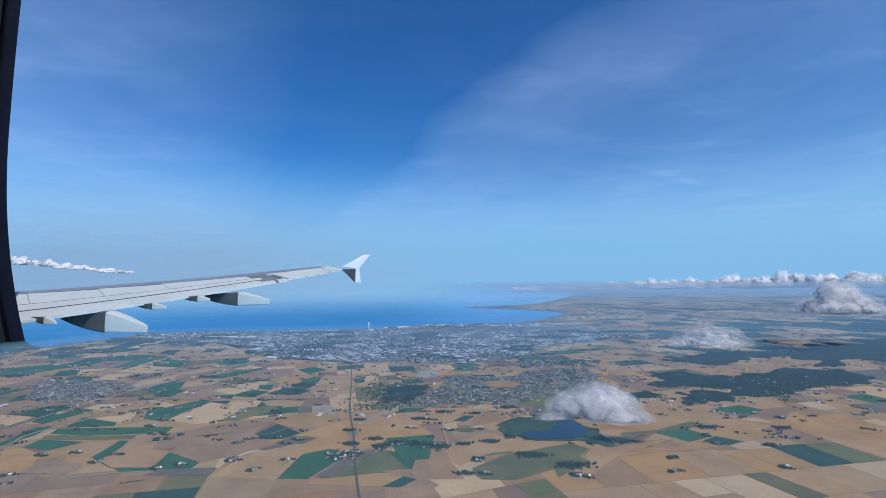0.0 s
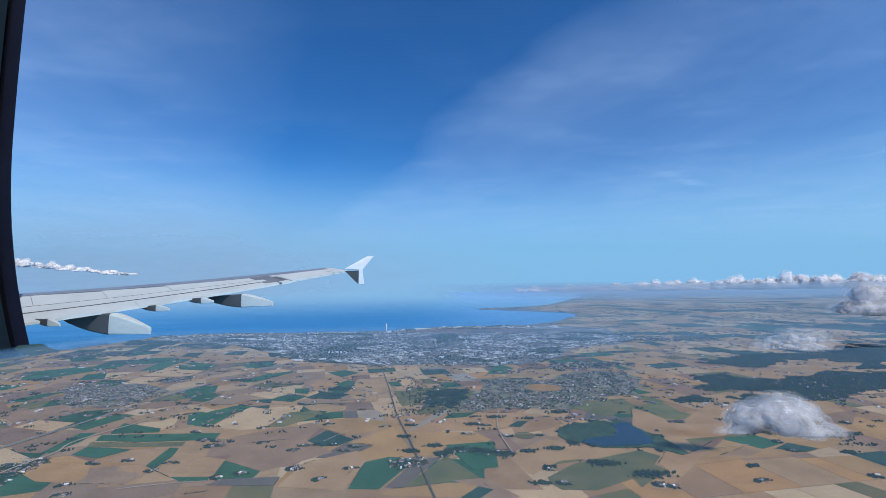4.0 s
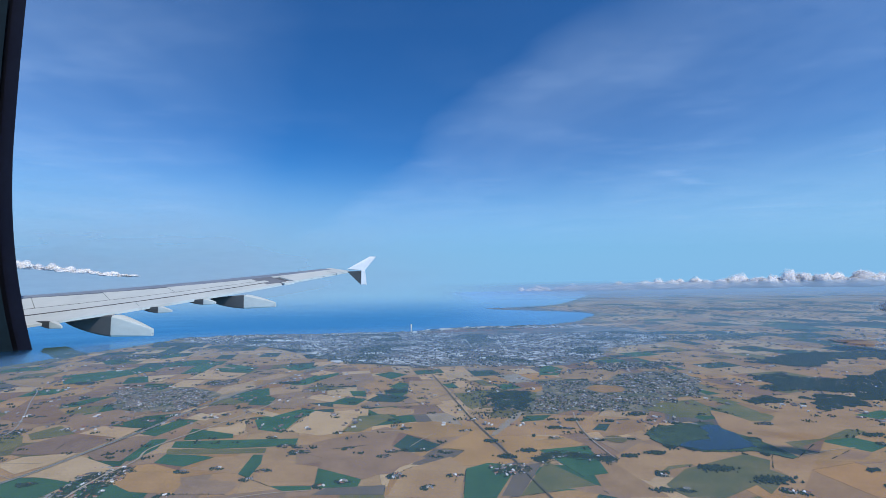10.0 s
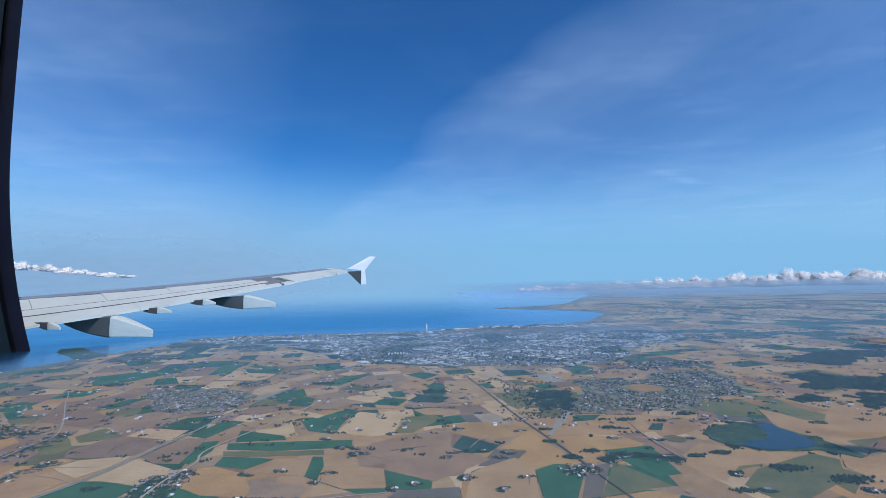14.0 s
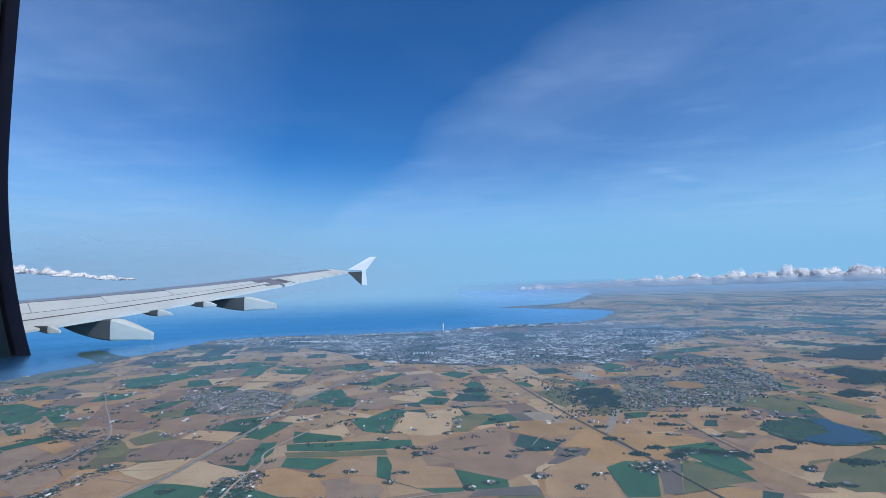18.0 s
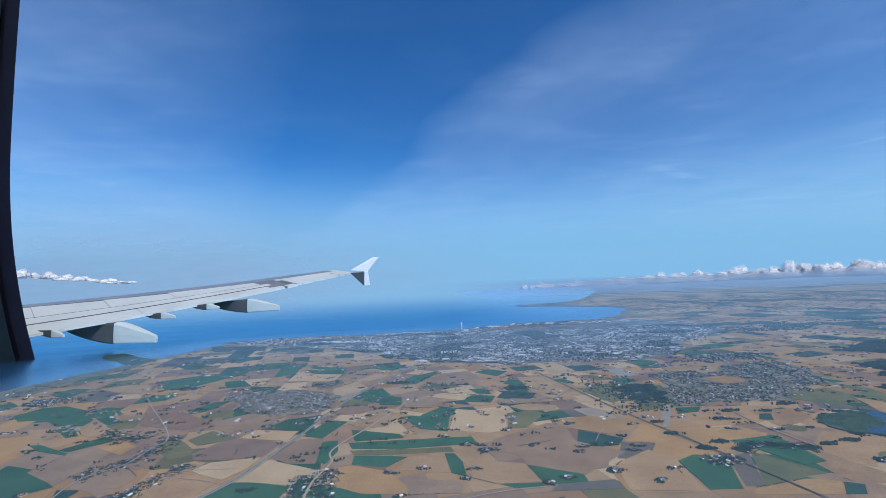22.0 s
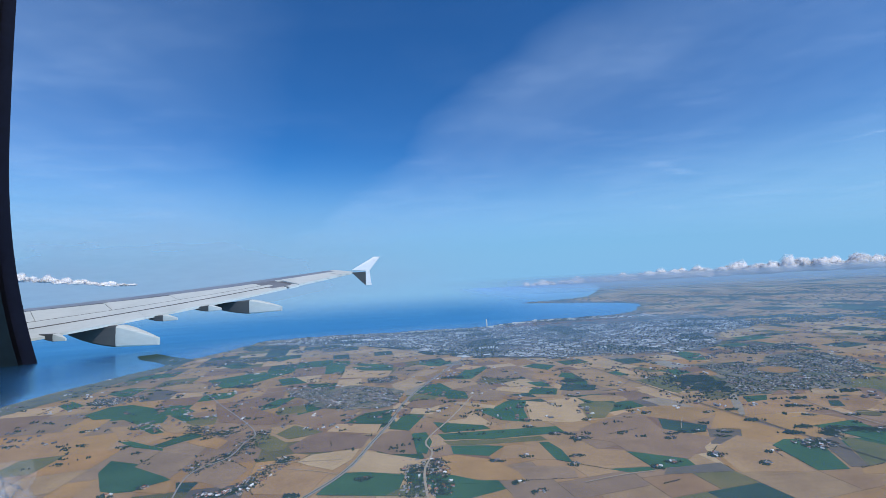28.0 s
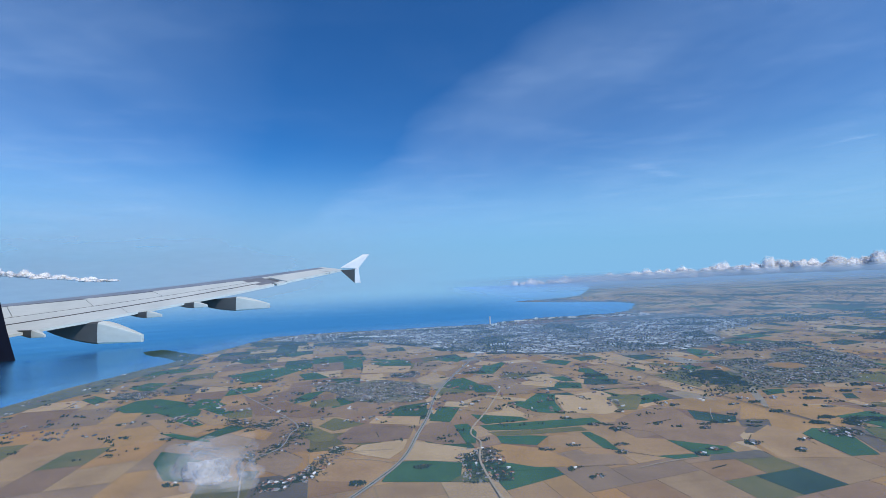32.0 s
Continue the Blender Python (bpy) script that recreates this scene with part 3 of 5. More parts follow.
plot("stubble", (-15.23, 21.34), (-12.90, 20.73), (-12.96, 19.46), (-15.08, 19.69))
plot("stubble", (-15.09, 19.39), (-14.14, 19.46), (-13.82, 18.02), (-14.87, 18.15))
plot("green", (-17.04, 15.46), (-16.67, 16.61), (-16.06, 16.89), (-16.32, 15.52), (-16.77, 15.27))
plot("green", (-20.59, 16.52), (-20.16, 16.54), (-19.13, 15.62), (-19.41, 15.34))
plot("green", (-19.77, 15.25), (-19.47, 15.46), (-18.46, 14.69), (-18.84, 14.47))
plot("wheat", (-21.00, 14.29), (-20.29, 14.31), (-19.09, 13.32), (-18.47, 13.10), (-18.82, 12.54), (-19.60, 12.84))
plot("wheat", (-19.78, 14.50), (-19.35, 14.86), (-18.01, 13.77), (-18.42, 13.34), (-18.93, 13.67))
plot("green", (-23.09, 15.88), (-22.92, 16.83), (-22.21, 16.96), (-21.05, 16.35), (-19.72, 15.08), (-19.51, 14.45), (-20.29, 14.45), (-21.40, 15.24), (-22.32, 15.26))
plot("green", (-20.08, 14.13), (-19.83, 14.42), (-18.87, 13.53), (-19.13, 13.41))
plot("green", (-19.68, 12.89), (-19.40, 12.92), (-18.05, 12.20), (-17.96, 12.05), (-18.99, 12.42))
plot("green", (-18.47, 12.44), (-18.00, 13.38), (-17.38, 13.03), (-17.79, 12.65), (-18.09, 12.27))
plot("ochre", (-17.71, 12.63), (-17.24, 13.01), (-16.50, 12.50), (-16.50, 11.92), (-17.32, 12.36))
plot("green", (-18.67, 10.86), (-18.90, 11.55), (-18.03, 11.25), (-16.66, 10.27), (-16.89, 10.10), (-17.15, 9.81), (-17.51, 9.78), (-17.88, 9.90))
plot("brown", (-18.00, 11.08), (-17.97, 11.99), (-16.95, 11.60), (-17.12, 11.28), (-16.69, 10.72), (-16.73, 10.35))
plot("ochre", (-17.13, 9.78), (-16.66, 10.20), (-16.51, 10.11), (-16.34, 9.62))
plot("brown", (-16.41, 10.24), (-16.49, 10.69), (-16.28, 11.32), (-15.64, 11.05), (-15.10, 10.56), (-15.23, 9.67), (-15.76, 10.01))
plot("dark_green", (-16.44, 10.10), (-15.92, 10.05), (-15.92, 9.64), (-16.17, 9.65))
plot("pasture", (-15.93, 12.90), (-15.34, 12.68), (-14.72, 12.03), (-14.69, 11.62), (-15.05, 11.53), (-15.63, 12.08))
plot("pasture", (-15.32, 12.80), (-15.03, 13.50), (-14.01, 12.81), (-14.42, 12.53), (-14.82, 12.37))
plot("brown", (-15.81, 13.91), (-15.38, 14.42), (-14.52, 15.16), (-13.30, 14.65), (-13.58, 14.08), (-13.89, 12.92), (-15.07, 13.64))
plot("soil", (-14.35, 11.38), (-14.63, 11.81), (-14.28, 12.62), (-13.94, 12.68), (-12.59, 12.33), (-12.72, 11.47), (-13.52, 11.34))
plot("wheat", (-14.71, 11.16), (-14.30, 11.34), (-13.93, 11.22), (-14.14, 10.82), (-14.48, 10.87))
plot("stubble", (-14.10, 10.82), (-13.88, 11.21), (-12.76, 11.41), (-12.83, 10.78), (-13.13, 10.27), (-13.76, 10.59))
plot("stubble", (-12.83, 10.15), (-12.55, 11.25), (-11.57, 10.76), (-11.32, 10.64), (-11.51, 9.88), (-12.41, 10.09))
plot("wheat", (-14.49, 9.37), (-14.74, 9.72), (-14.60, 10.80), (-13.73, 10.51), (-13.15, 10.23), (-13.36, 9.35), (-13.40, 9.22))
plot("stubble", (-13.92, 12.80), (-13.76, 13.41), (-12.43, 13.17), (-12.47, 12.42))
plot("green", (-13.52, 13.44), (-13.15, 14.30), (-12.21, 14.61), (-12.29, 13.14))
plot("green", (-12.18, 12.74), (-11.84, 13.99), (-11.20, 13.84), (-11.60, 12.51))
plot("soil", (-12.16, 14.60), (-11.54, 14.47), (-11.84, 13.76), (-11.99, 13.78))
plot("brown", (-12.52, 11.37), (-12.18, 12.54), (-11.56, 12.51), (-11.31, 10.90), (-11.95, 10.96))
plot("stubble", (-11.69, 14.03), (-11.59, 14.58), (-10.88, 14.34), (-10.96, 13.80))
plot("green", (-13.20, 9.19), (-12.93, 10.09), (-12.41, 10.09), (-11.51, 9.84), (-11.61, 9.04), (-11.65, 8.98))
plot("green", (-11.52, 12.26), (-11.13, 12.31), (-10.96, 11.61), (-11.08, 10.87), (-11.31, 10.99))
plot("brown", (-11.95, 14.66), (-11.53, 15.73), (-10.28, 15.08), (-11.02, 14.53))
plot("pasture", (-11.84, 9.00), (-11.46, 9.40), (-11.03, 9.46), (-11.04, 8.89))
plot("green", (-10.09, 18.45), (-9.73, 19.55), (-8.62, 20.60), (-8.48, 20.20), (-9.74, 18.19))
plot("green", (-11.80, 22.05), (-10.65, 22.81), (-9.95, 21.76), (-11.17, 21.34))
plot("brown", (-12.86, 20.06), (-12.71, 21.39), (-11.32, 21.38), (-11.92, 19.81))
plot("stubble", (-12.66, 18.00), (-11.91, 19.08), (-11.25, 17.92), (-12.00, 16.88), (-12.36, 16.74))
plot("wheat", (-23.17, 19.64), (-21.76, 20.53), (-19.82, 18.63), (-21.20, 18.45))
plot("wheat", (-18.83, 16.86), (-18.48, 18.33), (-17.75, 18.41), (-17.57, 17.22), (-18.24, 16.54))
plot("brown", (-18.89, 16.47), (-18.24, 16.54), (-16.79, 15.34), (-15.29, 14.10), (-15.92, 13.66), (-17.67, 14.26))
plot("green", (-22.79, 24.53), (-22.05, 25.19), (-20.79, 24.23), (-21.61, 23.39))
plot("green", (-25.34, 17.39), (-25.30, 17.99), (-24.19, 17.23), (-24.32, 16.63))
plot("green", (-24.68, 18.97), (-24.43, 19.92), (-23.49, 19.70), (-23.32, 18.44), (-23.57, 18.27))
plot("green", (-1.51, 11.23), (-0.26, 11.47), (-0.34, 9.94), (-0.91, 9.81))


# an oval wheat field lies inside the suburb
slab("field", ellipse(2.28, 16.91, 0.70, 0.55, 0.1, seed=8), 0.043, 0.004, CROP["ochre"], ground)

slab("field", ellipse(0.60, 11.87, 0.27, 0.24, 0.0, seed=18, wobble=0.03), 0.0205, 0.004, CROP["pasture"], ground)

# ---- roads and railway ----
def ribbon(name, points, width, z, material, label, category, parent=None):
    pts = [Vector(p) for p in points]
    fine = []
    for i in range(len(pts) - 1):
        p0, p1, p2, p3 = pts[max(i - 1, 0)], pts[i], pts[i + 1], pts[min(i + 2, len(pts) - 1)]
        for j in range(8):
            k = j / 8
            fine.append(0.5 * ((2 * p1) + (p2 - p0) * k + (2 * p0 - 5 * p1 + 4 * p2 - p3) * k * k + (3 * p1 - p0 - 3 * p2 + p3) * k ** 3))
    fine.append(pts[-1])
    vs = []
    for i, p in enumerate(fine):
        d = (fine[min(i + 1, len(fine) - 1)] - fine[max(i - 1, 0)]).normalized()
        n = Vector((-d.y, d.x)) * width / 2
        vs += [(*(p + n), z), (*(p - n), z), (*(p + n * 1.25), z - 0.004), (*(p - n * 1.25), z - 0.004)]
    fs = []
    for i in range(len(fine) - 1):
        a, b = 4 * i, 4 * i + 4
        fs += [(a, a + 1, b + 1, b), (a + 2, a, b, b + 2), (a + 1, a + 3, b + 3, b + 1)]
    return tagged(mesh_of(name, vs, fs, material, parent), label, category, kind="structure")


HIGHWAY = [(-14.5, 7.4), (-13.35, 9.15), (-12.8, 10.25), (-12.5, 11.7), (-12.2, 13.2), (-11.9, 15.4), (-11.3, 17.6), (-10.4, 20.2), (-9.2, 23.5), (-7.6, 26.6), (-6.2, 30)]
road = ribbon("road", HIGHWAY, 0.085, 0.036, M_ROAD, "pale grey dual carriageway crossing the fields", "road")
ribbon("verge", HIGHWAY, 0.012, 0.041, M_REED, "grass strip between the carriageways", "road verge")
ribbon("road", [(-8.4, 26.0), (-11, 27.6), (-15, 29.2), (-19, 31.5), (-23, 34.4)], 0.13, 0.034, M_ROAD, "pale motorway along the edge of the city", "road")
ribbon("road", [(-15.7, 8.4), (-16.0, 9.2), (-16.3, 10.1), (-16.3, 10.7), (-15.9, 11.3), (-15.95, 12.25), (-16.1, 13.2), (-18.4, 16.0), (-20.6, 18.4), (-24, 19.6)], 0.026, 0.034, M_ROAD, "narrow country road through a village", "road")
ribbon("road", [(-10.9, 8.0), (-11.05, 9.1), (-11.1, 10.0), (-10.95, 10.9), (-11.1, 11.7), (-10.4, 13.4), (-9.6, 15.6)], 0.04, 0.034, M_TRACK, "narrow country road through a farm village", "road")
ribbon("railway", [(-1.3, 7.2), (-1.7, 8.6), (-2.05, 10.0), (-2.4, 11.5), (-2.95, 13.55), (-3.4, 15.7), (-3.85, 17.9), (-4.6, 21.3), (-5.35, 24.5)], 0.034, 0.033, M_RAIL, "straight dark railway line with scrub along it", "railway")
ribbon("road", [(0.1, 10.7), (-0.02, 11.8), (0.0, 12.9), (0.2, 14.1)], 0.03, 0.034, M_TRACK, "pale country road to the suburb", "road")
for x, y, l, a in ((-7.2, 9.2, 1.6, 0.2), (-5.6, 12.6, 2.0, 0.1), (-8.6, 16.2, 3.0, 0.35), (-16.5, 18.0, 3.0, 0.4), (5.2, 10.9, 1.6, 0.25), (-11.8, 19.6, 3.0, -0.2),
                   (-4.37, 11.93, 0.98, 1.01), (-14.0, 10.75, 1.9, 0.05), (-13.5, 10.2, 1.4, -0.35), (-0.2, 11.9, 2.6, 0.03), (8.6, 12.6, 1.8, 0.1)):
    dx, dy = math.cos(a) * l / 2, math.sin(a) * l / 2
    ribbon("track", [(x - dx, y - dy), (x, y + 0.05), (x + dx, y + dy)], 0.012, 0.031, M_TRACK, "pale gravel farm track between fields", "track")

# ---- lake, woods ----
SHORE = [(-28.0, 15.5), (-27.6, 18.8), (-27.4, 21), (-26.8, 24), (-26.4, 25.7), (-26.6, 27.2), (-25.9, 27.6), (-25.3, 24.6), (-25.9, 21.4), (-26.0, 18.6), (-26.6, 15.5)]
slab("ground", rough_line(SHORE + SHORE[:1], 0.3, 0.1, random.Random(3))[:-1], 0.0135, 0.004, M_MARSH, None, "dull green salt marsh along the coast", "salt marsh", "structure")
SPIT = [(-26.0, 25.4), (-27.9, 27.0), (-29.6, 28.2), (-31.2, 30.0), (-30.4, 30.9), (-28.1, 28.95), (-26.2, 27.7), (-25.6, 27.0)]
slab("ground", rough_line(SPIT + SPIT[:1], 0.3, 0.1, random.Random(7))[:-1], 0.0145, 0.004, M_WOOD, None, "dark green spit of scrub running out into the sea", "spit", "structure")
REEDS = [(1.55, 12.23), (1.90, 12.64), (2.50, 12.82), (3.12, 13.00), (3.76, 13.02), (3.72, 12.62), (3.87, 12.12), (4.09, 11.66), (4.16, 11.15), (4.21, 10.62), (4.03, 10.52), (3.71, 10.80), (3.53, 10.98), (2.92, 10.96), (2.32, 10.97), (2.02, 11.29), (1.63, 11.47), (1.49, 11.81)]
LAKE = [(1.92, 11.33), (2.33, 11.64), (2.84, 11.70), (3.19, 12.16), (3.22, 12.67), (3.55, 12.81), (3.79, 12.74), (3.70, 12.39), (3.86, 12.14), (3.79, 11.55), (3.71, 11.21), (3.28, 11.07), (2.82, 11.05), (2.37, 11.05)]
marsh = slab("ground", rough_line(REEDS + REEDS[:1], 0.12, 0.03, random.Random(2))[:-1], 0.030, 0.01, M_REED, None, "green reed bed and scrub round a small lake", "reed bed", "structure")
slab("lake", rough_line(LAKE + LAKE[:1], 0.1, 0.045, random.Random(5))[:-1], 0.036, 0.01, M_LAKE, None, "small dark blue lake with a reedy shore", "lake", "structure")


def wood(name, loop, count, r0, r1, seed, label, water=()):
    rng = random.Random(seed)
    heap = Heap()
    xs, ys = [p[0] for p in loop], [p[1] for p in loop]
    n, grain = 0, 14.0 / (max(xs) - min(xs) + max(ys) - min(ys))
    count = int(count * 2.8)
    for k in range(count * 6):
        x, y = rng.uniform(min(xs) - 0.2, max(xs) + 0.2), rng.uniform(min(ys) - 0.2, max(ys) + 0.2)
        wx, wy = 1.1 * noise.noise(Vector((x * grain, y * grain, seed))) / grain, 1.1 * noise.noise(Vector((x * grain, y * grain, seed + 40))) / grain
        if inside(x + wx, y + wy, loop) and n < count and not (water and inside(x, y, water)):
            heap.tree(x, y, 0.008, 0.52 * rng.uniform(r0, r1), rng)
            n += 1
    heap.done(name, M_WOOD, label, "woodland")


wood("wood", [(6.19, 15.17), (7.44, 15.70), (7.61, 15.23), (7.36, 14.86), (6.69, 14.88), (6.33, 14.96)], 760, 0.028, 0.050, 1, "dark wedge-shaped wood among wheat fields")
wood("wood", [(7.83, 14.66), (8.56, 15.36), (9.44, 15.72), (10.03, 15.48), (11.26, 16.00), (12.69, 16.42), (12.15, 15.74), (11.06, 15.30), (10.14, 14.89), (9.38, 14.49), (8.37, 14.01), (7.93, 14.07), (7.73, 14.33)], 2100, 0.028, 0.050, 2, "dark rounded wood on a wheat field")
wood("wood", [(7.9, 16.2), (9.3, 18.2), (10.4, 19.0), (11.8, 18.0), (14.6, 19.4), (18.2, 19.4), (17, 17.2), (13.4, 15.8), (10.6, 14.6), (10.4, 15.8), (9.2, 16.6)], 2860, 0.037, 0.068, 3, "wide dark forest beyond the fields")
wood("wood", [(9.15, 18.64), (10.59, 19.39), (10.10, 18.14), (10.76, 17.04), (12.00, 16.82), (12.80, 16.42), (12.19, 15.91), (10.87, 16.47), (9.93, 16.60), (8.96, 16.90), (8.92, 17.72)], 1500, 0.032, 0.060, 11, "dark belt of trees beyond the suburb")
wood("wood", [(19.6, 24.9), (30.5, 29.3), (26, 22.8), (21.9, 21.2), (17.5, 20)], 2420, 0.056, 0.099, 4, "wide dark forest in the distance")
wood("wood", [(-2.26, 16.32), (-1.26, 16.93), (-0.63, 16.65), (-0.75, 15.41), (-1.15, 14.47), (-1.98, 14.52), (-2.30, 15.14)], 1500, 0.026, 0.046, 5, "dark wood at the edge of the suburb")
wood("wood", REEDS, 2600, 0.012, 0.032, 6, "trees and scrub along the lake shore", LAKE)
wood("wood", [(-24, 30), (-20, 29.5), (-21, 31.4), (-25, 32.4)], 660, 0.037, 0.074, 7, "dark trees near the coast")
wood("wood", [(30, 38), (60, 44), (64, 40), (36, 34)], 1980, 0.093, 0.186, 8, "dark forest near the horizon")
wood("wood", [(11, 22), (17, 24.5), (19, 23.5), (13, 20.4)], 1100, 0.050, 0.093, 9, "dark wood among far fields")
wood("wood", [(-12, 25.2), (-8.6, 22.9), (-7.6, 23.4), (-11, 26.2)], 660, 0.031, 0.062, 10, "trees at the edge of the city")

# ---- city ----
slab("pavement", rough_line(CITY + CITY[:1], 0.6, 0.32, random.Random(6))[:-1], 0.030, 0.01, M_CITY, None, "built-up city ground with streets and parks", "city ground", "structure")
slab("pavement", rough_line(SUBURB + SUBURB[:1], 0.45, 0.24, random.Random(6))[:-1], 0.030, 0.01, M_GARDEN, None, "built-up suburb ground with gardens", "suburb ground", "structure")
slab("pavement", rough_line(NORTH_VILLAGE + NORTH_VILLAGE[:1], 0.25, 0.1, random.Random(6))[:-1], 0.030, 0.01, M_GARDEN, None, "village ground with gardens and lanes", "village ground", "structure")


def build_city():
    rng = random.Random(8)
    old, white, grey, trees, red = Heap(), Heap(), Heap(), Heap(), Heap()
    for k in range(46000):
        x, y = rng.uniform(-25, 13), rng.uniform(21.4, 42)
        wx, wy = 1.3 * noise.noise(Vector((x * 0.6, y * 0.8, 1.0))), 0.9 * noise.noise(Vector((x * 0.6, y * 0.8, 7.0)))
        if not inside(x + wx, y + wy, CITY) or not inside(x, y, LAND):
            continue
        # parks and leafy quarters stay open
        green = noise.noise(Vector((x * 0.32, y * 0.5, 2.0)))
        if green > 0.26 or rng.random() < 0.28:
            if rng.random() < 0.8:
                trees.tree(x, y, 0.02, rng.uniform(0.022, 0.05), rng)
            continue
        a = 0.35 * math.sin(x * 0.35) + 0.25 * math.cos(y * 0.3) + rng.choice((0, 1.57))
        z, kind = 0.028, rng.random()
        long_side = 0.35 * math.sin(x * 0.35) + rng.uniform(-0.12, 0.12)
        if ((x - 0.5) / 6) ** 2 + ((y - 37.2) / 2.2) ** 2 < rng.uniform(0.4, 1.2) and kind < 0.72:
            red.house(x, y, z, rng.uniform(0.06, 0.13), rng.uniform(0.04, 0.07), rng.uniform(0.016, 0.03), a)
        elif noise.noise(Vector((x * 0.3, y * 0.45, 9.0))) > 0.0 and kind < 0.25:
            white.box(x, y, z, rng.uniform(0.10, 0.42), rng.uniform(0.04, 0.13), rng.uniform(0.014, 0.035), long_side)
        elif kind < 0.07:
            white.box(x, y, z, rng.uniform(0.08, 0.16), rng.uniform(0.03, 0.05), rng.uniform(0.03, 0.08), a)
        elif kind < 0.35:
            grey.box(x, y, z, rng.uniform(0.08, 0.28), rng.uniform(0.04, 0.09), rng.uniform(0.012, 0.03), long_side)
        else:
            old.house(x, y, z, rng.uniform(0.045, 0.11), rng.uniform(0.03, 0.055), rng.uniform(0.012, 0.022), a)
    old.done("city_houses", M_HOUSE, "dense old town of red and grey roofed houses", "city houses")
    red.done("old_town_houses", M_OLD, "old town quarter of red tile roofs by the harbour", "city houses")
    white.done("city_halls", M_HALL, "white flat-roofed halls and slab blocks of the city", "city blocks")
    grey.done("city_blocks", M_BLOCK, "grey flat-roofed city blocks", "city blocks")
    trees.done("city_trees", M_TREE, "dark green trees between the city blocks", "trees")


M_OLD = surface("old_tile_roofs", (0.30, 0.15, 0.11), (0.42, 0.23, 0.17), 3, 20, vary=0.5, island=True)
M_HALL = surface("pale_halls", (0.66, 0.68, 0.70), (0.80, 0.80, 0.80), 3, 20, vary=0.6, island=True)
M_BLOCK = surface("grey_blocks", (0.17, 0.185, 0.205), (0.33, 0.325, 0.33), 3, 20, vary=0.5, island=True)
build_city()


def settlement(loop, count, seed, label, size=1.0, leafy=0.52):
    rng = random.Random(seed)
    homes, trees = Heap(), Heap()
    xs, ys = [p[0] for p in loop], [p[1] for p in loop]
    for k in range(count):
        x, y = rng.uniform(min(xs), max(xs)), rng.uniform(min(ys), max(ys))
        wx, wy = 0.6 * noise.noise(Vector((x * 1.4, y * 1.4, seed))), 0.6 * noise.noise(Vector((x * 1.4, y * 1.4, seed + 40)))
        if not inside(x + wx, y + wy, loop):
            continue
        open_ground = noise.noise(Vector((x * 1.1, y * 1.1, 5.0 + seed)))
        if (open_ground > 0.2 and rng.random() < 0.85) or ((x - 2.28) / 0.8) ** 2 + ((y - 16.91) / 0.65) ** 2 < 1:
            continue
        if rng.random() < leafy + 0.5 * max(0.0, open_ground) + (0.5 if noise.noise(Vector((x * 2.1, y * 2.1, 30.0 + seed))) > 0.28 else 0.0):
            trees.tree(x, y, 0.01, size * rng.uniform(0.011, 0.026), rng)
        else:
            a = 0.5 * math.sin(x * 1.7) + 0.4 * math.cos(y * 1.3) + rng.choice((0, 1.57))
            big = rng.random() < 0.08
            homes.house(x, y, 0.026, size * rng.uniform(0.03, 0.055) * (2.4 if big else 1), size * rng.uniform(0.022, 0.034) * (1.7 if big else 1), size * rng.uniform(0.008, 0.013), a)
    homes.done("village_houses", M_HOUSE, label, "houses")
    trees.done("garden_trees", M_TREE, "garden trees between village houses", "trees")


settlement(SUBURB, 14000, 21, "suburb of small red and grey roofed houses", 1.25, 0.50)
settlement(NORTH_VILLAGE, 8500, 22, "compact village of small houses beside the motorway", 1.0, 0.36)
settlement(ellipse(-23.4, 17.8, 1.0, 0.7, 0.3, seed=3), 1500, 23, "small village near the coast", 1.2)
settlement(ellipse(-13.2, 18.9, 0.75, 0.5, 0.4, seed=4), 800, 24, "small hamlet of houses and barns", 1.1)
settlement(ellipse(-22, 25.5, 2.2, 0.8, 0.5, seed=9), 1600, 25, "scattered houses along the coast road", 1.4, 0.6)
settlement(ellipse(-18.5, 28.6, 2.0, 0.6, 0.3, seed=10), 1100, 26, "scattered houses outside the city", 1.4, 0.6)
settlement(ellipse(5.0, 21.2, 3.0, 1.0, 0.2, seed=12), 2600, 27, "houses among trees outside the city", 1.4, 0.6)
settlement(ellipse(15, 31, 4, 1.6, 0.1, seed=14), 2400, 28, "far suburb among trees", 1.8, 0.6)


# ---- landmark tower and harbour ----
def tower(x, y):
    thing = tagged(new("skyscraper"), "slender white twisting tower at the harbour", "tower")
    thing.location = (x, y, 0.01)
    for i in range(9):
        bm = bmesh.new()
        for j in range(3):
            z0 = i * 0.078 + j * 0.024
            ring = []
            for z in (z0, z0 + 0.024):
                a = math.radians(10 * i + 3.3 * (j + (z > z0)))
                ring.append([bm.verts.new((0.058 * math.cos(a + b), 0.058 * math.sin(a + b), z)) for b in (0.6, 1.9, 3.1, 4.4, 5.5)])
            for k in range(5):
                bm.faces.new((ring[0][k], ring[0][(k + 1) % 5], ring[1][(k + 1) % 5], ring[1][k]))
            bm.faces.new(ring[1])
        part("segment", bm, M_WHITE, thing)


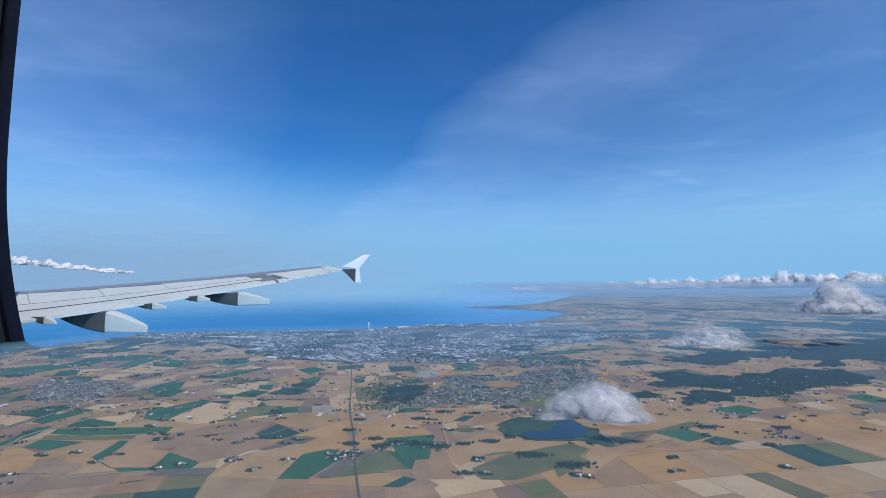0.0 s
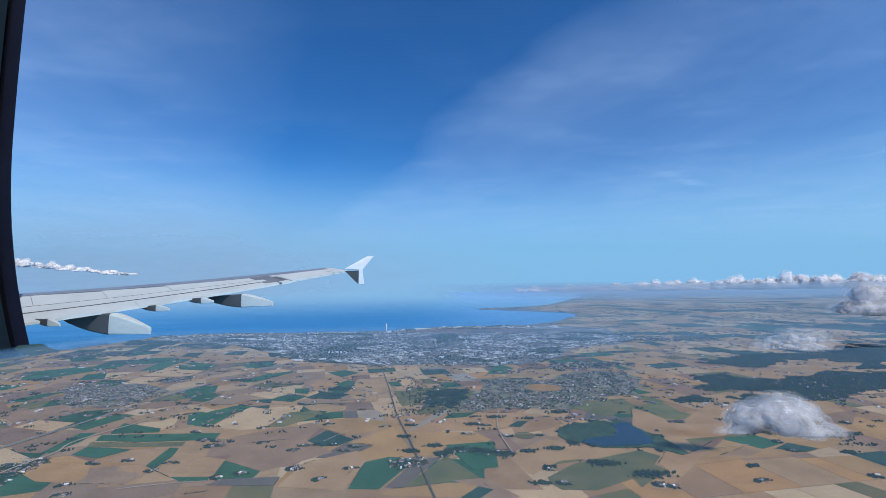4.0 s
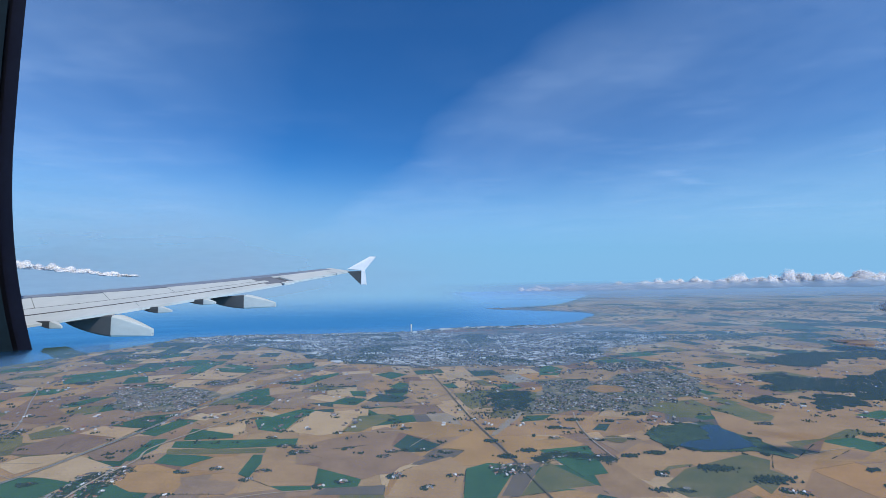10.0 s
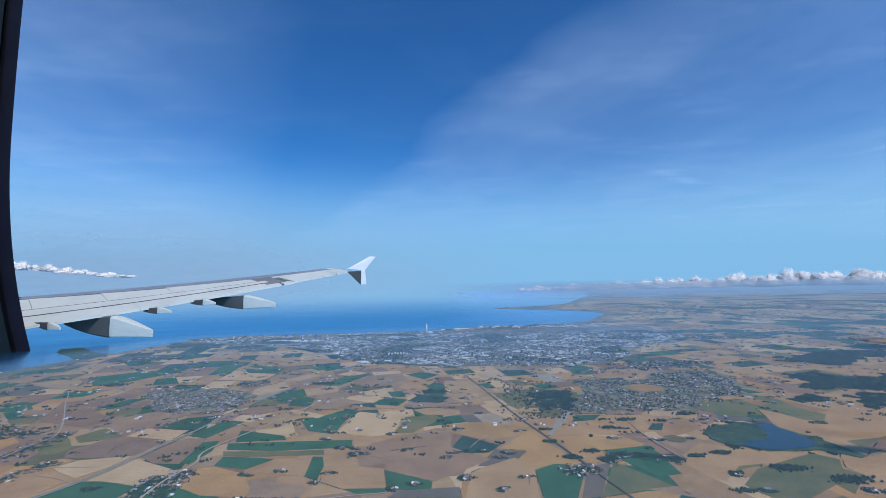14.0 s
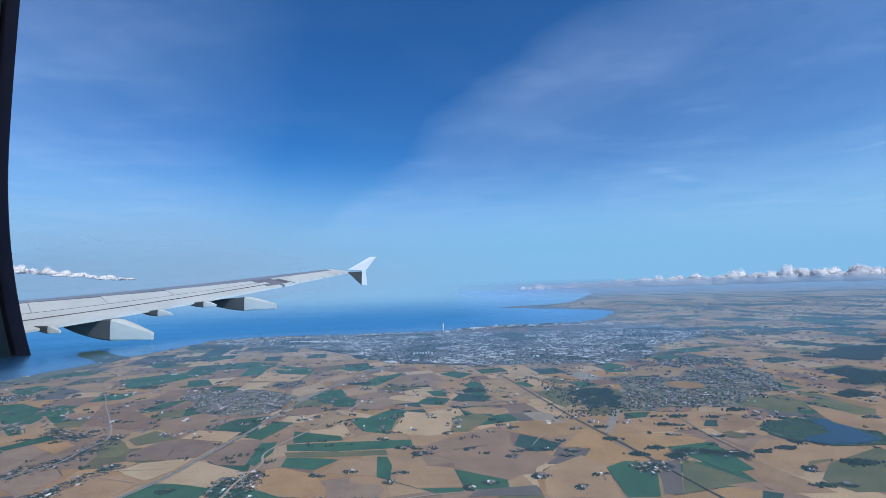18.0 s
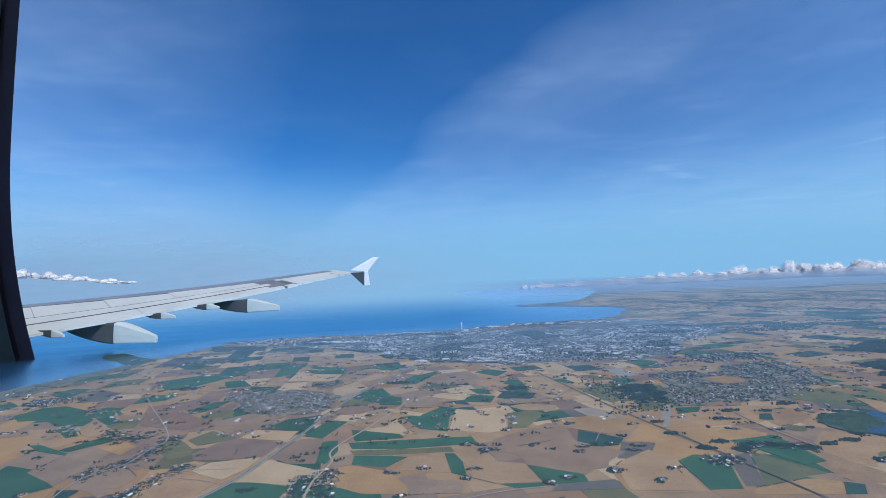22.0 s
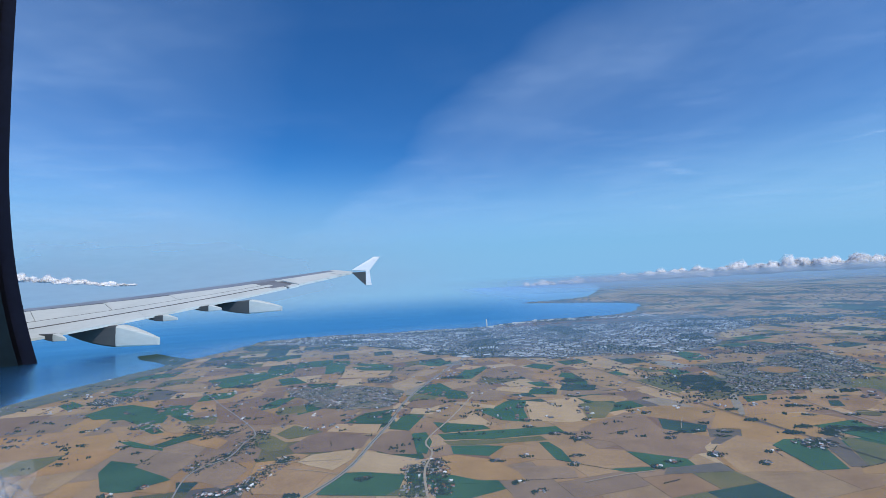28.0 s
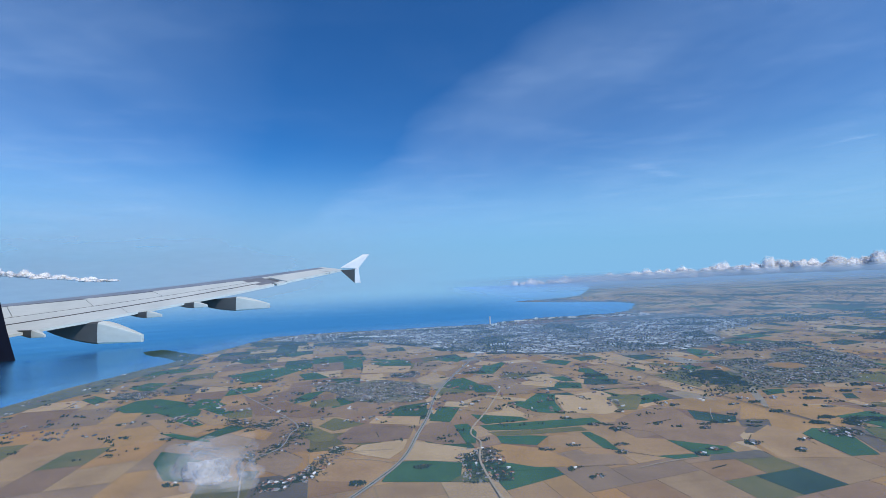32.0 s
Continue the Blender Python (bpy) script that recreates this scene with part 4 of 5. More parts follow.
tower(-6.5, 37.0)
def slab_block(name, x, y, a, w, d, h, material, label, category, group):
    """A flat-roofed block with a shallow parapet and a roof house."""
    thing = tagged(new(name), label, category, group)
    thing.location, thing.rotation_euler.z = (x, y, 0.03), a
    for piece, (px, pw, pd, z0, z1) in (("block", (0, w, d, 0, h)), ("roof_house", (w * 0.2, w * 0.25, d * 0.5, h, h * 1.12))):
        bm = bmesh.new()
        bmesh.ops.create_cube(bm, size=1.0)
        for v in bm.verts:
            v.co = Vector((px + v.co.x * pw, v.co.y * pd, z0 + (v.co.z + 0.5) * (z1 - z0)))
        part(piece, bm, material, thing)


brng = random.Random(12)
for k in range(7):
    slab_block("apartment_block", -8.3 + 0.17 * k, 25.5 + 0.12 * (k % 3), 1.2 + brng.uniform(-.1, .1), 0.05, 0.09, brng.uniform(0.07, 0.12), M_WHITE, "tall white apartment slab at the city edge", "apartment block", "white apartment slabs")
for k in range(6):
    slab_block("factory_hall", -17.6 + 0.62 * k, 32.6 - 0.12 * k + brng.uniform(-.2, .2), 0.1, brng.uniform(0.4, 0.7), brng.uniform(0.16, 0.26), 0.05, M_WHITE, "long white factory hall near the coast", "factory hall", "white factory halls")
for k in range(9):
    slab_block("store", brng.uniform(-10, 4), brng.uniform(22.8, 25), brng.uniform(-.2, .3), brng.uniform(0.3, 0.6), brng.uniform(0.14, 0.26), 0.04, M_HALL, "broad pale flat-roofed store at the city edge", "store", "retail sheds")
hrng = random.Random(31)
for k in range(46):
    bm = bmesh.new()
    bmesh.ops.create_cube(bm, size=1.0)
    w, d, h = hrng.uniform(0.12, 0.5), hrng.uniform(0.08, 0.2), hrng.uniform(0.05, 0.16)
    for v in bm.verts:
        v.co = Vector((v.co.x * w, v.co.y * d, (v.co.z + 0.5) * h))
    hall = part("warehouse", bm, M_HALL, None)
    x = hrng.uniform(-7, 9)
    hall.location, hall.rotation_euler.z = (x, min(40.6, 37.0 + max(0, x + 6.5) * 0.75) - hrng.uniform(0, 1.6), 0.012), hrng.uniform(-0.2, 0.3)
    tagged(hall, "white harbour warehouse with a flat roof", "warehouse", "harbour warehouses")


# ---- farms and villages near the flight path ----
def house_thing(w, d, h, roof, label):
    thing = tagged(new("house"), label, "house", "village houses")
    bm = bmesh.new()
    bmesh.ops.create_cube(bm, size=1.0)
    for v in bm.verts:
        v.co = Vector((v.co.x * w, v.co.y * d, (v.co.z + 0.5) * h))
    part("wall", bm, M_WALL, thing)
    bm = bmesh.new()
    e = 0.06
    a = [bm.verts.new(p) for p in ((-w * (.5 + e), -d * (.5 + e), h * 0.94), (w * (.5 + e), -d * (.5 + e), h * 0.94), (w * (.5 + e), d * (.5 + e), h * 0.94), (-w * (.5 + e), d * (.5 + e), h * 0.94),
                                   (-w * .5, 0, h * 1.8), (w * .5, 0, h * 1.8))]
    for f in ((0, 1, 5, 4), (2, 3, 4, 5), (1, 2, 5), (3, 0, 4), (0, 3, 2, 1)):
        bm.faces.new([a[i] for i in f])
    part("roof", bm, roof, thing)
    return thing


KINDS = [house_thing(0.038, 0.025, 0.013, M_ROOF_RED, "small white house with a red tile roof"),
         house_thing(0.042, 0.026, 0.013, M_ROOF_GREY, "small white house with a grey roof"),
         house_thing(0.085, 0.034, 0.017, M_ROOF_GREY, "long grey-roofed farm barn beside fields"),
         house_thing(0.075, 0.032, 0.016, M_ROOF_RED, "long red-roofed farm building beside fields"),
         house_thing(0.068, 0.044, 0.018, M_WHITE, "broad white-roofed farm shed beside fields")]
for k, one in enumerate(KINDS):
    one.location = (-11.6 + 0.16 * k, 10.55, 0.012)
vrng = random.Random(77)
grove = Heap()


rest = Heap()
SIZES = ((0.038, 0.025, 0.013), (0.042, 0.026, 0.013), (0.085, 0.034, 0.017), (0.075, 0.032, 0.016), (0.068, 0.044, 0.018))


def place(kind, x, y, a):
    if y > 10.15 or place.count > 285:
        rest.house(x, y, 0.0105, *SIZES[kind], a)
        return
    place.count += 1
    copy_thing(KINDS[kind], Matrix.Translation((x, y, 0.0105)) @ Matrix.Rotation(a, 4, "Z"))


place.count = 0


def farm(x, y, big=1.0):
    a = vrng.uniform(0, 1.57)
    for k in range(vrng.choice((2, 3, 3, 4))):
        b = a + k * 1.57
        r = 0.06 * big
        place(vrng.choice((2, 3, 2, 3, 0, 1, 4)), x + r * math.cos(b), y + r * math.sin(b), b + 1.57)
    for k in range(vrng.randint(40, 80)):
        b, r = vrng.uniform(0, 3.6) + 2 * a, vrng.uniform(0.07, 0.2) * big
        grove.tree(x + r * math.cos(b), y + 0.6 * r * math.sin(b), 0.008, vrng.uniform(0.008, 0.02), vrng)


def village(line, count, wide, trees):
    pts = [Vector(p) for p in line]
    for k in range(count + trees):
        i = vrng.randrange(len(pts) - 1)
        p = pts[i].lerp(pts[i + 1], vrng.random())
        d = (pts[i + 1] - pts[i]).normalized()
        n = Vector((-d.y, d.x))
        q = p + n * vrng.choice((-1, 1)) * (0.06 + wide * vrng.random() ** 1.3)
        if k < count:
            place(vrng.choices((0, 1, 2, 3, 4), (40, 34, 9, 9, 5))[0], q.x, q.y, math.atan2(d.y, d.x) + vrng.choice((0, 1.57)) + vrng.uniform(-0.15, 0.15))
        else:
            s = p + n * vrng.gauss(0, 0.5 * wide + 0.03)
            for j in range(8):
                grove.tree(s.x + vrng.gauss(0, 0.03), s.y + vrng.gauss(0, 0.022), 0.008, vrng.uniform(0.006, 0.015), vrng)


# a farm village with dense trees on both sides of its lane
village([(-11.35, 10.3), (-11.28, 9.7), (-11.35, 8.9)], 46, 0.20, 170)
village([(-11.0, 10.5), (-10.8, 9.8), (-10.78, 8.9)], 56, 0.22, 190)
# a village along a road, with a newer estate beside it
village([(-16.5, 10.6), (-16.25, 11.0), (-15.8, 11.5), (-15.75, 12.4), (-15.85, 13.2)], 84, 0.28, 240)
village([(-15.0, 9.4), (-14.75, 9.9), (-14.5, 10.8), (-14.3, 11.15)], 96, 0.18, 200)
village([(-15.7, 9.3), (-15.05, 9.35)], 44, 0.16, 90)
village([(-18.3, 13.8), (-17.3, 13.2), (-16.5, 13.1)], 44, 0.22, 150)
# a village astride the railway, with a belt of old trees
village([(-2.75, 10.1), (-1.95, 10.3)], 62, 0.20, 90)
village([(-1.7, 10.6), (-1.2, 11.0), (-0.6, 10.85), (0.1, 10.6)], 34, 0.13, 520)
for x, y in ((-8.71, 18.17), (-10.25, 15.1), (-11.02, 14.02), (-10.57, 14.36), (-8.18, 14.06), (-8.3, 12.85), (-6.62, 12.6), (-8.32, 12.31), (-6.13, 11.45), (-5.18, 10.96), (-8.81, 10.44), (-9.49, 10.29),
             (-7.74, 10.24), (-7.86, 9.87), (-5.86, 9.73), (-6.26, 9.52), (-9.19, 9.2), (-4.84, 12.83), (-3.74, 11.19), (-4.31, 11.33), (-9.5, 13.9), (-9.62, 17.63), (-7.34, 17.85)):
    farm(x, y)
for x, y in (
             (-0.34, 12.73), (-0.88, 12.01), (0.12, 11.85), (0.78, 9.84), (0.89, 9.2), (2.26, 13.27), (-3.17, 12.61), (-2.85, 13.57), (-3.56, 9.9), (-4.09, 9.4), (-3.96, 10.95), (-5.02, 11.28),
             (-19.3, 12.5), (-20.0, 14.0), (-17.0, 9.96), (-17.55, 9.68), (-18.46, 14.73), (-21.5, 14.0), (-17.97, 15.87), (-16.45, 14.34), (-19.4, 17.28), (-12.35, 9.75), (-13.68, 9.18), (-8.9, 8.8),
             (-22.87, 20.39), (-20.58, 16.08), (-17.11, 16.77), (-13.52, 13.7), (-12.8, 13.85), (6.9, 11.3), (6.8, 10.75), (9.9, 12.7), (8.8, 12.7), (4.9, 9.2), (7.4, 9.4)):
    farm(x, y)
for x, y in ((-6.37, 14.97), (-7.6, 11.62), (-7.3, 11.3), (-4.85, 9.95), (5.1, 12.85), (2.85, 9.1)):
    for k in range(3):
        farm(x + vrng.uniform(-0.22, 0.22), y + vrng.uniform(-0.1, 0.1))
# copses: tight dark clumps standing in the open fields
for x, y, r in ((-0.03, 13.39, 0.17), (-0.74, 12.76, 0.15), (2.03, 13.87, 0.20), (-1.79, 11.18, 0.13), (-2.48, 12.73, 0.11), (-2.55, 11.82, 0.13), (0.49, 10.80, 0.14), (1.16, 10.95, 0.16), (0.94, 13.25, 0.12), (2.08, 10.08, 0.22), (2.80, 9.54, 0.25), (1.82, 10.16, 0.12), (0.76, 9.91, 0.10), (0.44, 9.19, 0.12),
                (-2.35, 10.85, 0.16),
                (-12.4, 9.72, 0.1), (-13.7, 9.2, 0.1), (7.2, 11.9, 0.2), (8.0, 10.6, 0.13), (5.2, 9.9, 0.1), (9.2, 11.8, 0.15), (-10.1, 18.6, 0.3), (-5.6, 17.0, 0.3), (-19.0, 19.0, 0.3)):
    for k in range(int(2600 * r * r) + 14):
        u, v = vrng.gauss(0, 0.55), vrng.gauss(0, 0.4)
        grove.tree(x + 1.3 * r * u, y + 0.7 * r * v, 0.008, vrng.uniform(0.016, 0.034), vrng)
# scattered trees on the pasture between the railway and the wood
for k in range(420):
    x, y = vrng.uniform(-3.4, -1.0), vrng.uniform(13.6, 18.2)
    if noise.noise(Vector((x * 1.7, y * 1.2, 4.0))) > -0.05:
        grove.tree(x, y, 0.008, vrng.uniform(0.018, 0.036), vrng)
rest.done("village_houses", M_HOUSE, "small red and grey roofed houses of outlying farms and villages", "houses")
hrng = random.Random(50)
for k in range(24):
    # hedges and lines of trees along field edges
    x, y = hrng.uniform(-26, 14), 7.5 + 26 * hrng.random() ** 1.4
    if not inside(x, y, LAND) or any(inside(x, y, loop) for loop in BLOCKED):
        continue
    a, l = FIELD_TURN + hrng.choice((0, 1.57)) + hrng.uniform(-0.1, 0.1), hrng.uniform(0.2, 1.1)
    for j in range(int(l / 0.018)):
        t = (j * 0.018) - l / 2
        grove.tree(x + t * math.cos(a) + hrng.uniform(-.01, .01), y + t * math.sin(a) + hrng.uniform(-.01, .01), 0.008, hrng.uniform(0.006, 0.013), hrng)
for (x1, y1), (x2, y2) in plot.edges[::3]:
    # gappy lines of bushes along the edges of the larger fields
    n = int(math.hypot(x2 - x1, y2 - y1) / 0.022)
    for j in range(n):
        if noise.noise(Vector((x1 + j * 0.06, y1, 3.0))) > -0.05:
            k = j / n
            grove.tree(x1 + (x2 - x1) * k + hrng.uniform(-.008, .008), y1 + (y2 - y1) * k + hrng.uniform(-.008, .008), 0.008, hrng.uniform(0.005, 0.011), hrng)
for k in range(4600):
    x, y = hrng.uniform(-27, 62), 11 + 66 * hrng.random() ** 1.15
    if inside(x, y, LAND) and not any(inside(x, y, loop) for loop in BLOCKED):
        for j in range(hrng.randint(3, 14)):
            grove.tree(x + hrng.uniform(-.12, .12), y + hrng.uniform(-.08, .08), 0.008, hrng.uniform(0.010, 0.022) * (1 + y / 40), hrng)
grove.done("farm_trees", M_TREE, "dark trees and hedges round farms and field edges", "trees")
farhomes = Heap()
for k in range(3600):
    x, y = hrng.uniform(-28, 62), 13 + 56 * hrng.random() ** 1.3
    if inside(x, y, LAND) and x < 1.1 * y and not any(inside(x, y, loop) for loop in BLOCKED):
        for j in range(3):
            farhomes.house(x + hrng.uniform(-.2, .2), y + hrng.uniform(-.2, .2), 0.01, hrng.uniform(.07, .14), .05, .025, hrng.uniform(0, 3))
farhomes.done("far_farmhouses", M_HOUSE, "scattered distant farmhouses on the plain", "houses")

# ---- aircraft wing: it keeps its bearing all along the flight, so it stands far off and large ----
def paint(name, dark, light, rough):
    m, nt, s = nodes_of(name)
    col = ramp(nt, noise_of(nt, 0.05, 5), [(0.3, dark), (0.7, light)])
    col = mixed(nt, col, ramp(nt, noise_of(nt, 0.5, 3, (0.3, 2.0, 1)), [(0.38, (0.9, 0.9, 0.9)), (0.6, (1, 1, 1))]), 0.6, "MULTIPLY")
    nt.links.new(col, s.inputs["Base Color"])
    s.inputs["Roughness"].default_value = rough
    return m


M_PAINT = paint("wing_paint", (0.47, 0.51, 0.50), (0.56, 0.595, 0.58), 0.4)
M_FENCE = paint("fence_paint", (0.78, 0.79, 0.80), (0.84, 0.84, 0.84), 0.35)
M_TOP = paint("bare_grey_skin", (0.17, 0.20, 0.25), (0.22, 0.25, 0.30), 0.35)
M_HINGE = paint("hinge_grey", (0.14, 0.15, 0.17), (0.19, 0.20, 0.22), 0.45)
M_GAP = paint("gap_shade_and_wick_grey", (0.09, 0.095, 0.105), (0.13, 0.135, 0.145), 0.6)
# Dark grey that puts the shade under the wing into the colour.
M_SHADE = paint("painted_shade_grey", (0.055, 0.06, 0.065), (0.085, 0.09, 0.095), 0.6)
ROOT, ROOT_LE, TIP, TIP_LE = Vector((-210, 192, -14.4)), Vector((-262, 240, -0.6)), Vector((-57.8, 243.5, 12.6)), Vector((-71, 252.5, 14.6))


def on_wing(s, b, up=0.0):
    """A point of the upper surface: s along the span from root to tip, b from the trailing to the leading edge."""
    te, le = ROOT.lerp(TIP, s), ROOT_LE.lerp(TIP_LE, s)
    return te.lerp(le, b) + Vector((0, 0, up - 1.2 * math.sin(math.pi * s)))


wing = tagged(new("aircraft_wing"), "white and grey airliner wing with flap fairings and a tip fence", "aircraft wing")
vs, fs = [], []
N = 25
for i in range(N):
    s = i / (N - 1)
    th = 6 * (1 - 0.85 * s)
    for b, u in ((0, -0.08), (0.3, -0.03), (0.7, -0.03), (0.93, -0.06), (1.0, -0.2), (0.9, -0.5), (0.6, -0.6), (0.25, -0.35)):
        vs.append(on_wing(s, b, u * th - 0.25))
for i in range(N - 1):
    for j in range(8):
        fs.append((i * 8 + j, i * 8 + (j + 1) % 8, (i + 1) * 8 + (j + 1) % 8, (i + 1) * 8 + j))
fs += [tuple(range(8)), tuple(range((N - 1) * 8, N * 8))]
# Box coloured dark so the gaps between panels read as shaded seams.
mesh_of("wing_box", vs, fs, M_GAP, wing, "wing box coloured dark as shade in the panel gaps")


def plate(name, s0, s1, b0, b1, c0, c1, material, lift=0.0, label=""):
    """A panel from s0 to s1; its rear edge runs from b0 to b1 and its front edge from c0 to c1."""
    vs, fs, n = [], [], 7
    for i in range(n):
        k = i / (n - 1)
        s = s0 + (s1 - s0) * k
        rear, front = b0 + (b1 - b0) * k, c0 + (c1 - c0) * k
        for b in (rear, (rear + front) / 2, front):
            vs.append(on_wing(s, b, lift + 0.25))
        for b in (rear, front):
            vs.append(on_wing(s, b, lift - 0.9))
    for i in range(n - 1):
        a, c = i * 5, i * 5 + 5
        for p, q in ((0, 1), (1, 2), (3, 0), (2, 4)):
            fs.append((a + p, a + q, c + q, c + p))
    fs += [(0, 1, 2, 4, 3), tuple(5 * (n - 1) + p for p in (0, 1, 2, 4, 3))]
    ob = mesh_of(name, vs, fs, [material, M_GAP], wing, label)
    if name in ("spoiler", "flap_shroud"):  # the rear edge is coloured dark, as shade in the gap
        for i in range(n - 1):
            ob.data.polygons[4 * i + 2].material_index = 1
    return ob


for s0, s1 in ((0.0, 0.1208), (0.1222, 0.3168), (0.3182, 0.4968), (0.4982, 0.74)):
    r = lambda s: 0.49 - 0.02 * s
    plate("spoiler", s0, s1, r(s0), r(s1), 0.90 - 0.12 * s0, 0.90 - 0.22 * s1, M_PAINT)
plate("flap_shroud", 0.0, 0.76, 0.285, 0.285, 0.478, 0.458, M_PAINT)
for s0, s1 in ((0.0, 0.3705), (0.3713, 0.775)):
    plate("flap", s0, s1, 0.0, 0.0, 0.272, 0.272, M_PAINT, -0.25)
plate("hinge_panel", 0.742, 0.797, 0.14, 0.10, 0.84, 0.82, M_HINGE, -0.1, "mid-grey hinge panel")
plate("aileron", 0.815, 0.955, 0.0, 0.0, 0.62, 0.55, M_PAINT)
plate("outer_panel", 0.80, 1.0, 0.66, 0.45, 0.86, 1.0, M_PAINT)
plate("tip_panel", 0.958, 1.0, 0.0, 0.0, 0.55, 0.45, M_PAINT)
plate("leading_skin", 0.0, 0.5, 0.92, 0.84, 1.0, 1.0, M_TOP, 0.05, "bare grey leading skin")
plate("leading_skin", 0.5, 0.985, 0.83, 0.70, 1.0, 1.0, M_TOP, 0.05, "bare grey leading skin")
plate("actuator_cover", 0.782, 0.812, -0.02, -0.03, 0.14, 0.12, M_PAINT, -0.2)


def fairing(tail, nose, height, width, crease, big=True):
    """A canoe under the trailing edge: a fixed front coloured dark as wing shade, and a pale tail cone."""
    tail, nose = Vector(tail), Vector(nose)
    side = Vector((-(tail - nose).y, (tail - nose).x, 0)).normalized()
    body = tagged(new("flap_fairing"))
    body.parent = wing

    def loft(name, k0, k1, material, label):
        vs, fs, n, m = [], [], 11, 12
        for i in range(n):
            k = k0 + (k1 - k0) * i / (n - 1)
            c = nose.lerp(tail, k)
            back = max(0.0, k - crease) / (1 - crease)
            deep = height * (min(1.0, math.sin(math.pi * min(0.5, k * 0.8 + 0.03))) ** 0.8)
            wide = width * (math.sin(math.pi * min(1, k * 0.66 + 0.05)) ** 0.7) * (1 - 0.72 * back ** 1.4)
            # the tail's back slopes down from the flap to the tip
            top = c.z + height * (0.58 - 0.46 * back ** 1.25 - 0.30 * max(0.0, 1 - k / crease))
            low = c.z - 0.42 * deep + 0.22 * height * max(0.0, k - crease) / (1 - crease)
            for j in range(m):
                b = 2 * math.pi * j / m
                u, v = math.cos(b), math.sin(b)
                u, v = math.copysign(abs(u) ** 0.3, u), math.copysign(abs(v) ** 0.3, v)
                vs.append((*(c + side * u * wide / 2).xy, (top + low) / 2 + v * max(0.15, (top - low) / 2)))
        for i in range(n - 1):
            for j in range(m):
                fs.append((i * m + j, i * m + (j + 1) % m, (i + 1) * m + (j + 1) % m, (i + 1) * m + j))
        fs += [tuple(range(m)), tuple(range((n - 1) * m, n * m))]
        mesh_of(name, vs, fs, material, body, label)

    loft("front_shell", 0.0, crease, M_SHADE, "front shell coloured dark as wing shade")
    loft("tail_cone", crease + 0.004, 1.0, M_PAINT, "pale tail cone")


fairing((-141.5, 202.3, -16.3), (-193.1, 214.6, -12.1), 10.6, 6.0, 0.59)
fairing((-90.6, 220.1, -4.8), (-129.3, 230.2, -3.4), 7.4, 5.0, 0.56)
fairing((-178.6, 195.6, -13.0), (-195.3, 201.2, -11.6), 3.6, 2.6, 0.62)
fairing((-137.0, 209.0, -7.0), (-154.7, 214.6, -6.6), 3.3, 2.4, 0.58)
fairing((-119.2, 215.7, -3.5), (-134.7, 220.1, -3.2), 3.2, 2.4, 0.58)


def fence(name, outline, thick, label):
    """A flat swept plate from its outline, with a bevelled rim."""
    pts = [Vector(p) for p in outline]
    n = (pts[1] - pts[0]).cross(pts[2] - pts[0]).normalized() * thick / 2
    c = sum(pts, Vector()) / len(pts)
    rim = [c.lerp(p, 0.94) for p in pts]
    k = len(pts)
    vs = [p for p in pts] + [p + n for p in rim] + [p - n for p in rim]
    fs = [tuple(range(k, 2 * k)), tuple(range(3 * k - 1, 2 * k - 1, -1))]
    for i in range(k):
        j = (i + 1) % k
        fs += [(i, j, k + j, k + i), (j, i, 2 * k + i, 2 * k + j)]
    # The lower plate gets its shade from a dark colour.
    mesh_of(name, vs, fs, M_SHADE if "lower" in name else M_FENCE, wing, label)


fence("upper_fence", [(-59.2, 243.5, 13.6), (-48.6, 242.4, 12.6), (-41.9, 242.4, 20.7), (-45.9, 243.5, 20.9)], 0.7, "white upper tip fence")
fence("lower_fence", [(-58.9, 243.5, 12.4), (-50.5, 242.4, 12.6), (-50.7, 242.4, 4.6)], 0.7, "lower tip fence with shade in its colour")
fence("fence_edge", [(-50.4, 242.2, 12.9), (-48.3, 242.0, 12.9), (-47.3, 241.8, 4.6), (-50.5, 242.2, 4.5)], 0.5, "pale trailing edge of the tip fence")

def wick(base, tip):
    base, tip = Vector(base), Vector(tip)
    side = (tip - base).cross(Vector((0, 0, 1))).normalized() * 0.09
    up = Vector((0, 0, 0.09))
    vs = [base + side, base + up, base - side, base - up, tip]
    mesh_of("static_wick", vs, [(0, 1, 4), (1, 2, 4), (2, 3, 4), (3, 0, 4), (3, 2, 1, 0)], M_GAP, wing, "thin dark static wick")


for s in (0.83, 0.87, 0.91, 0.945, 0.975):
    p = on_wing(s, 0.0, -0.1)
    wick(p, p + Vector((2.6, -1.0, -0.9)))
wick((-141.6, 202.3, -17.0), (-138.6, 201.6, -17.9))
wick((-90.8, 220.1, -5.2), (-88.2, 219.5, -5.9))

# ---- window surround ----
M_TRIM = surface("window_seal", (0.004, 0.004, 0.012), (0.007, 0.007, 0.016), 0.05, 0.4, rough=0.7)
M_LINER = surface("window_liner", (0.004, 0.008, 0.010), (0.008, 0.014, 0.016), 0.05, 0.4, rough=0.6)
surround = tagged(new("window_surround"), "dark rounded cabin window surround at the edge of the view", "window frame")


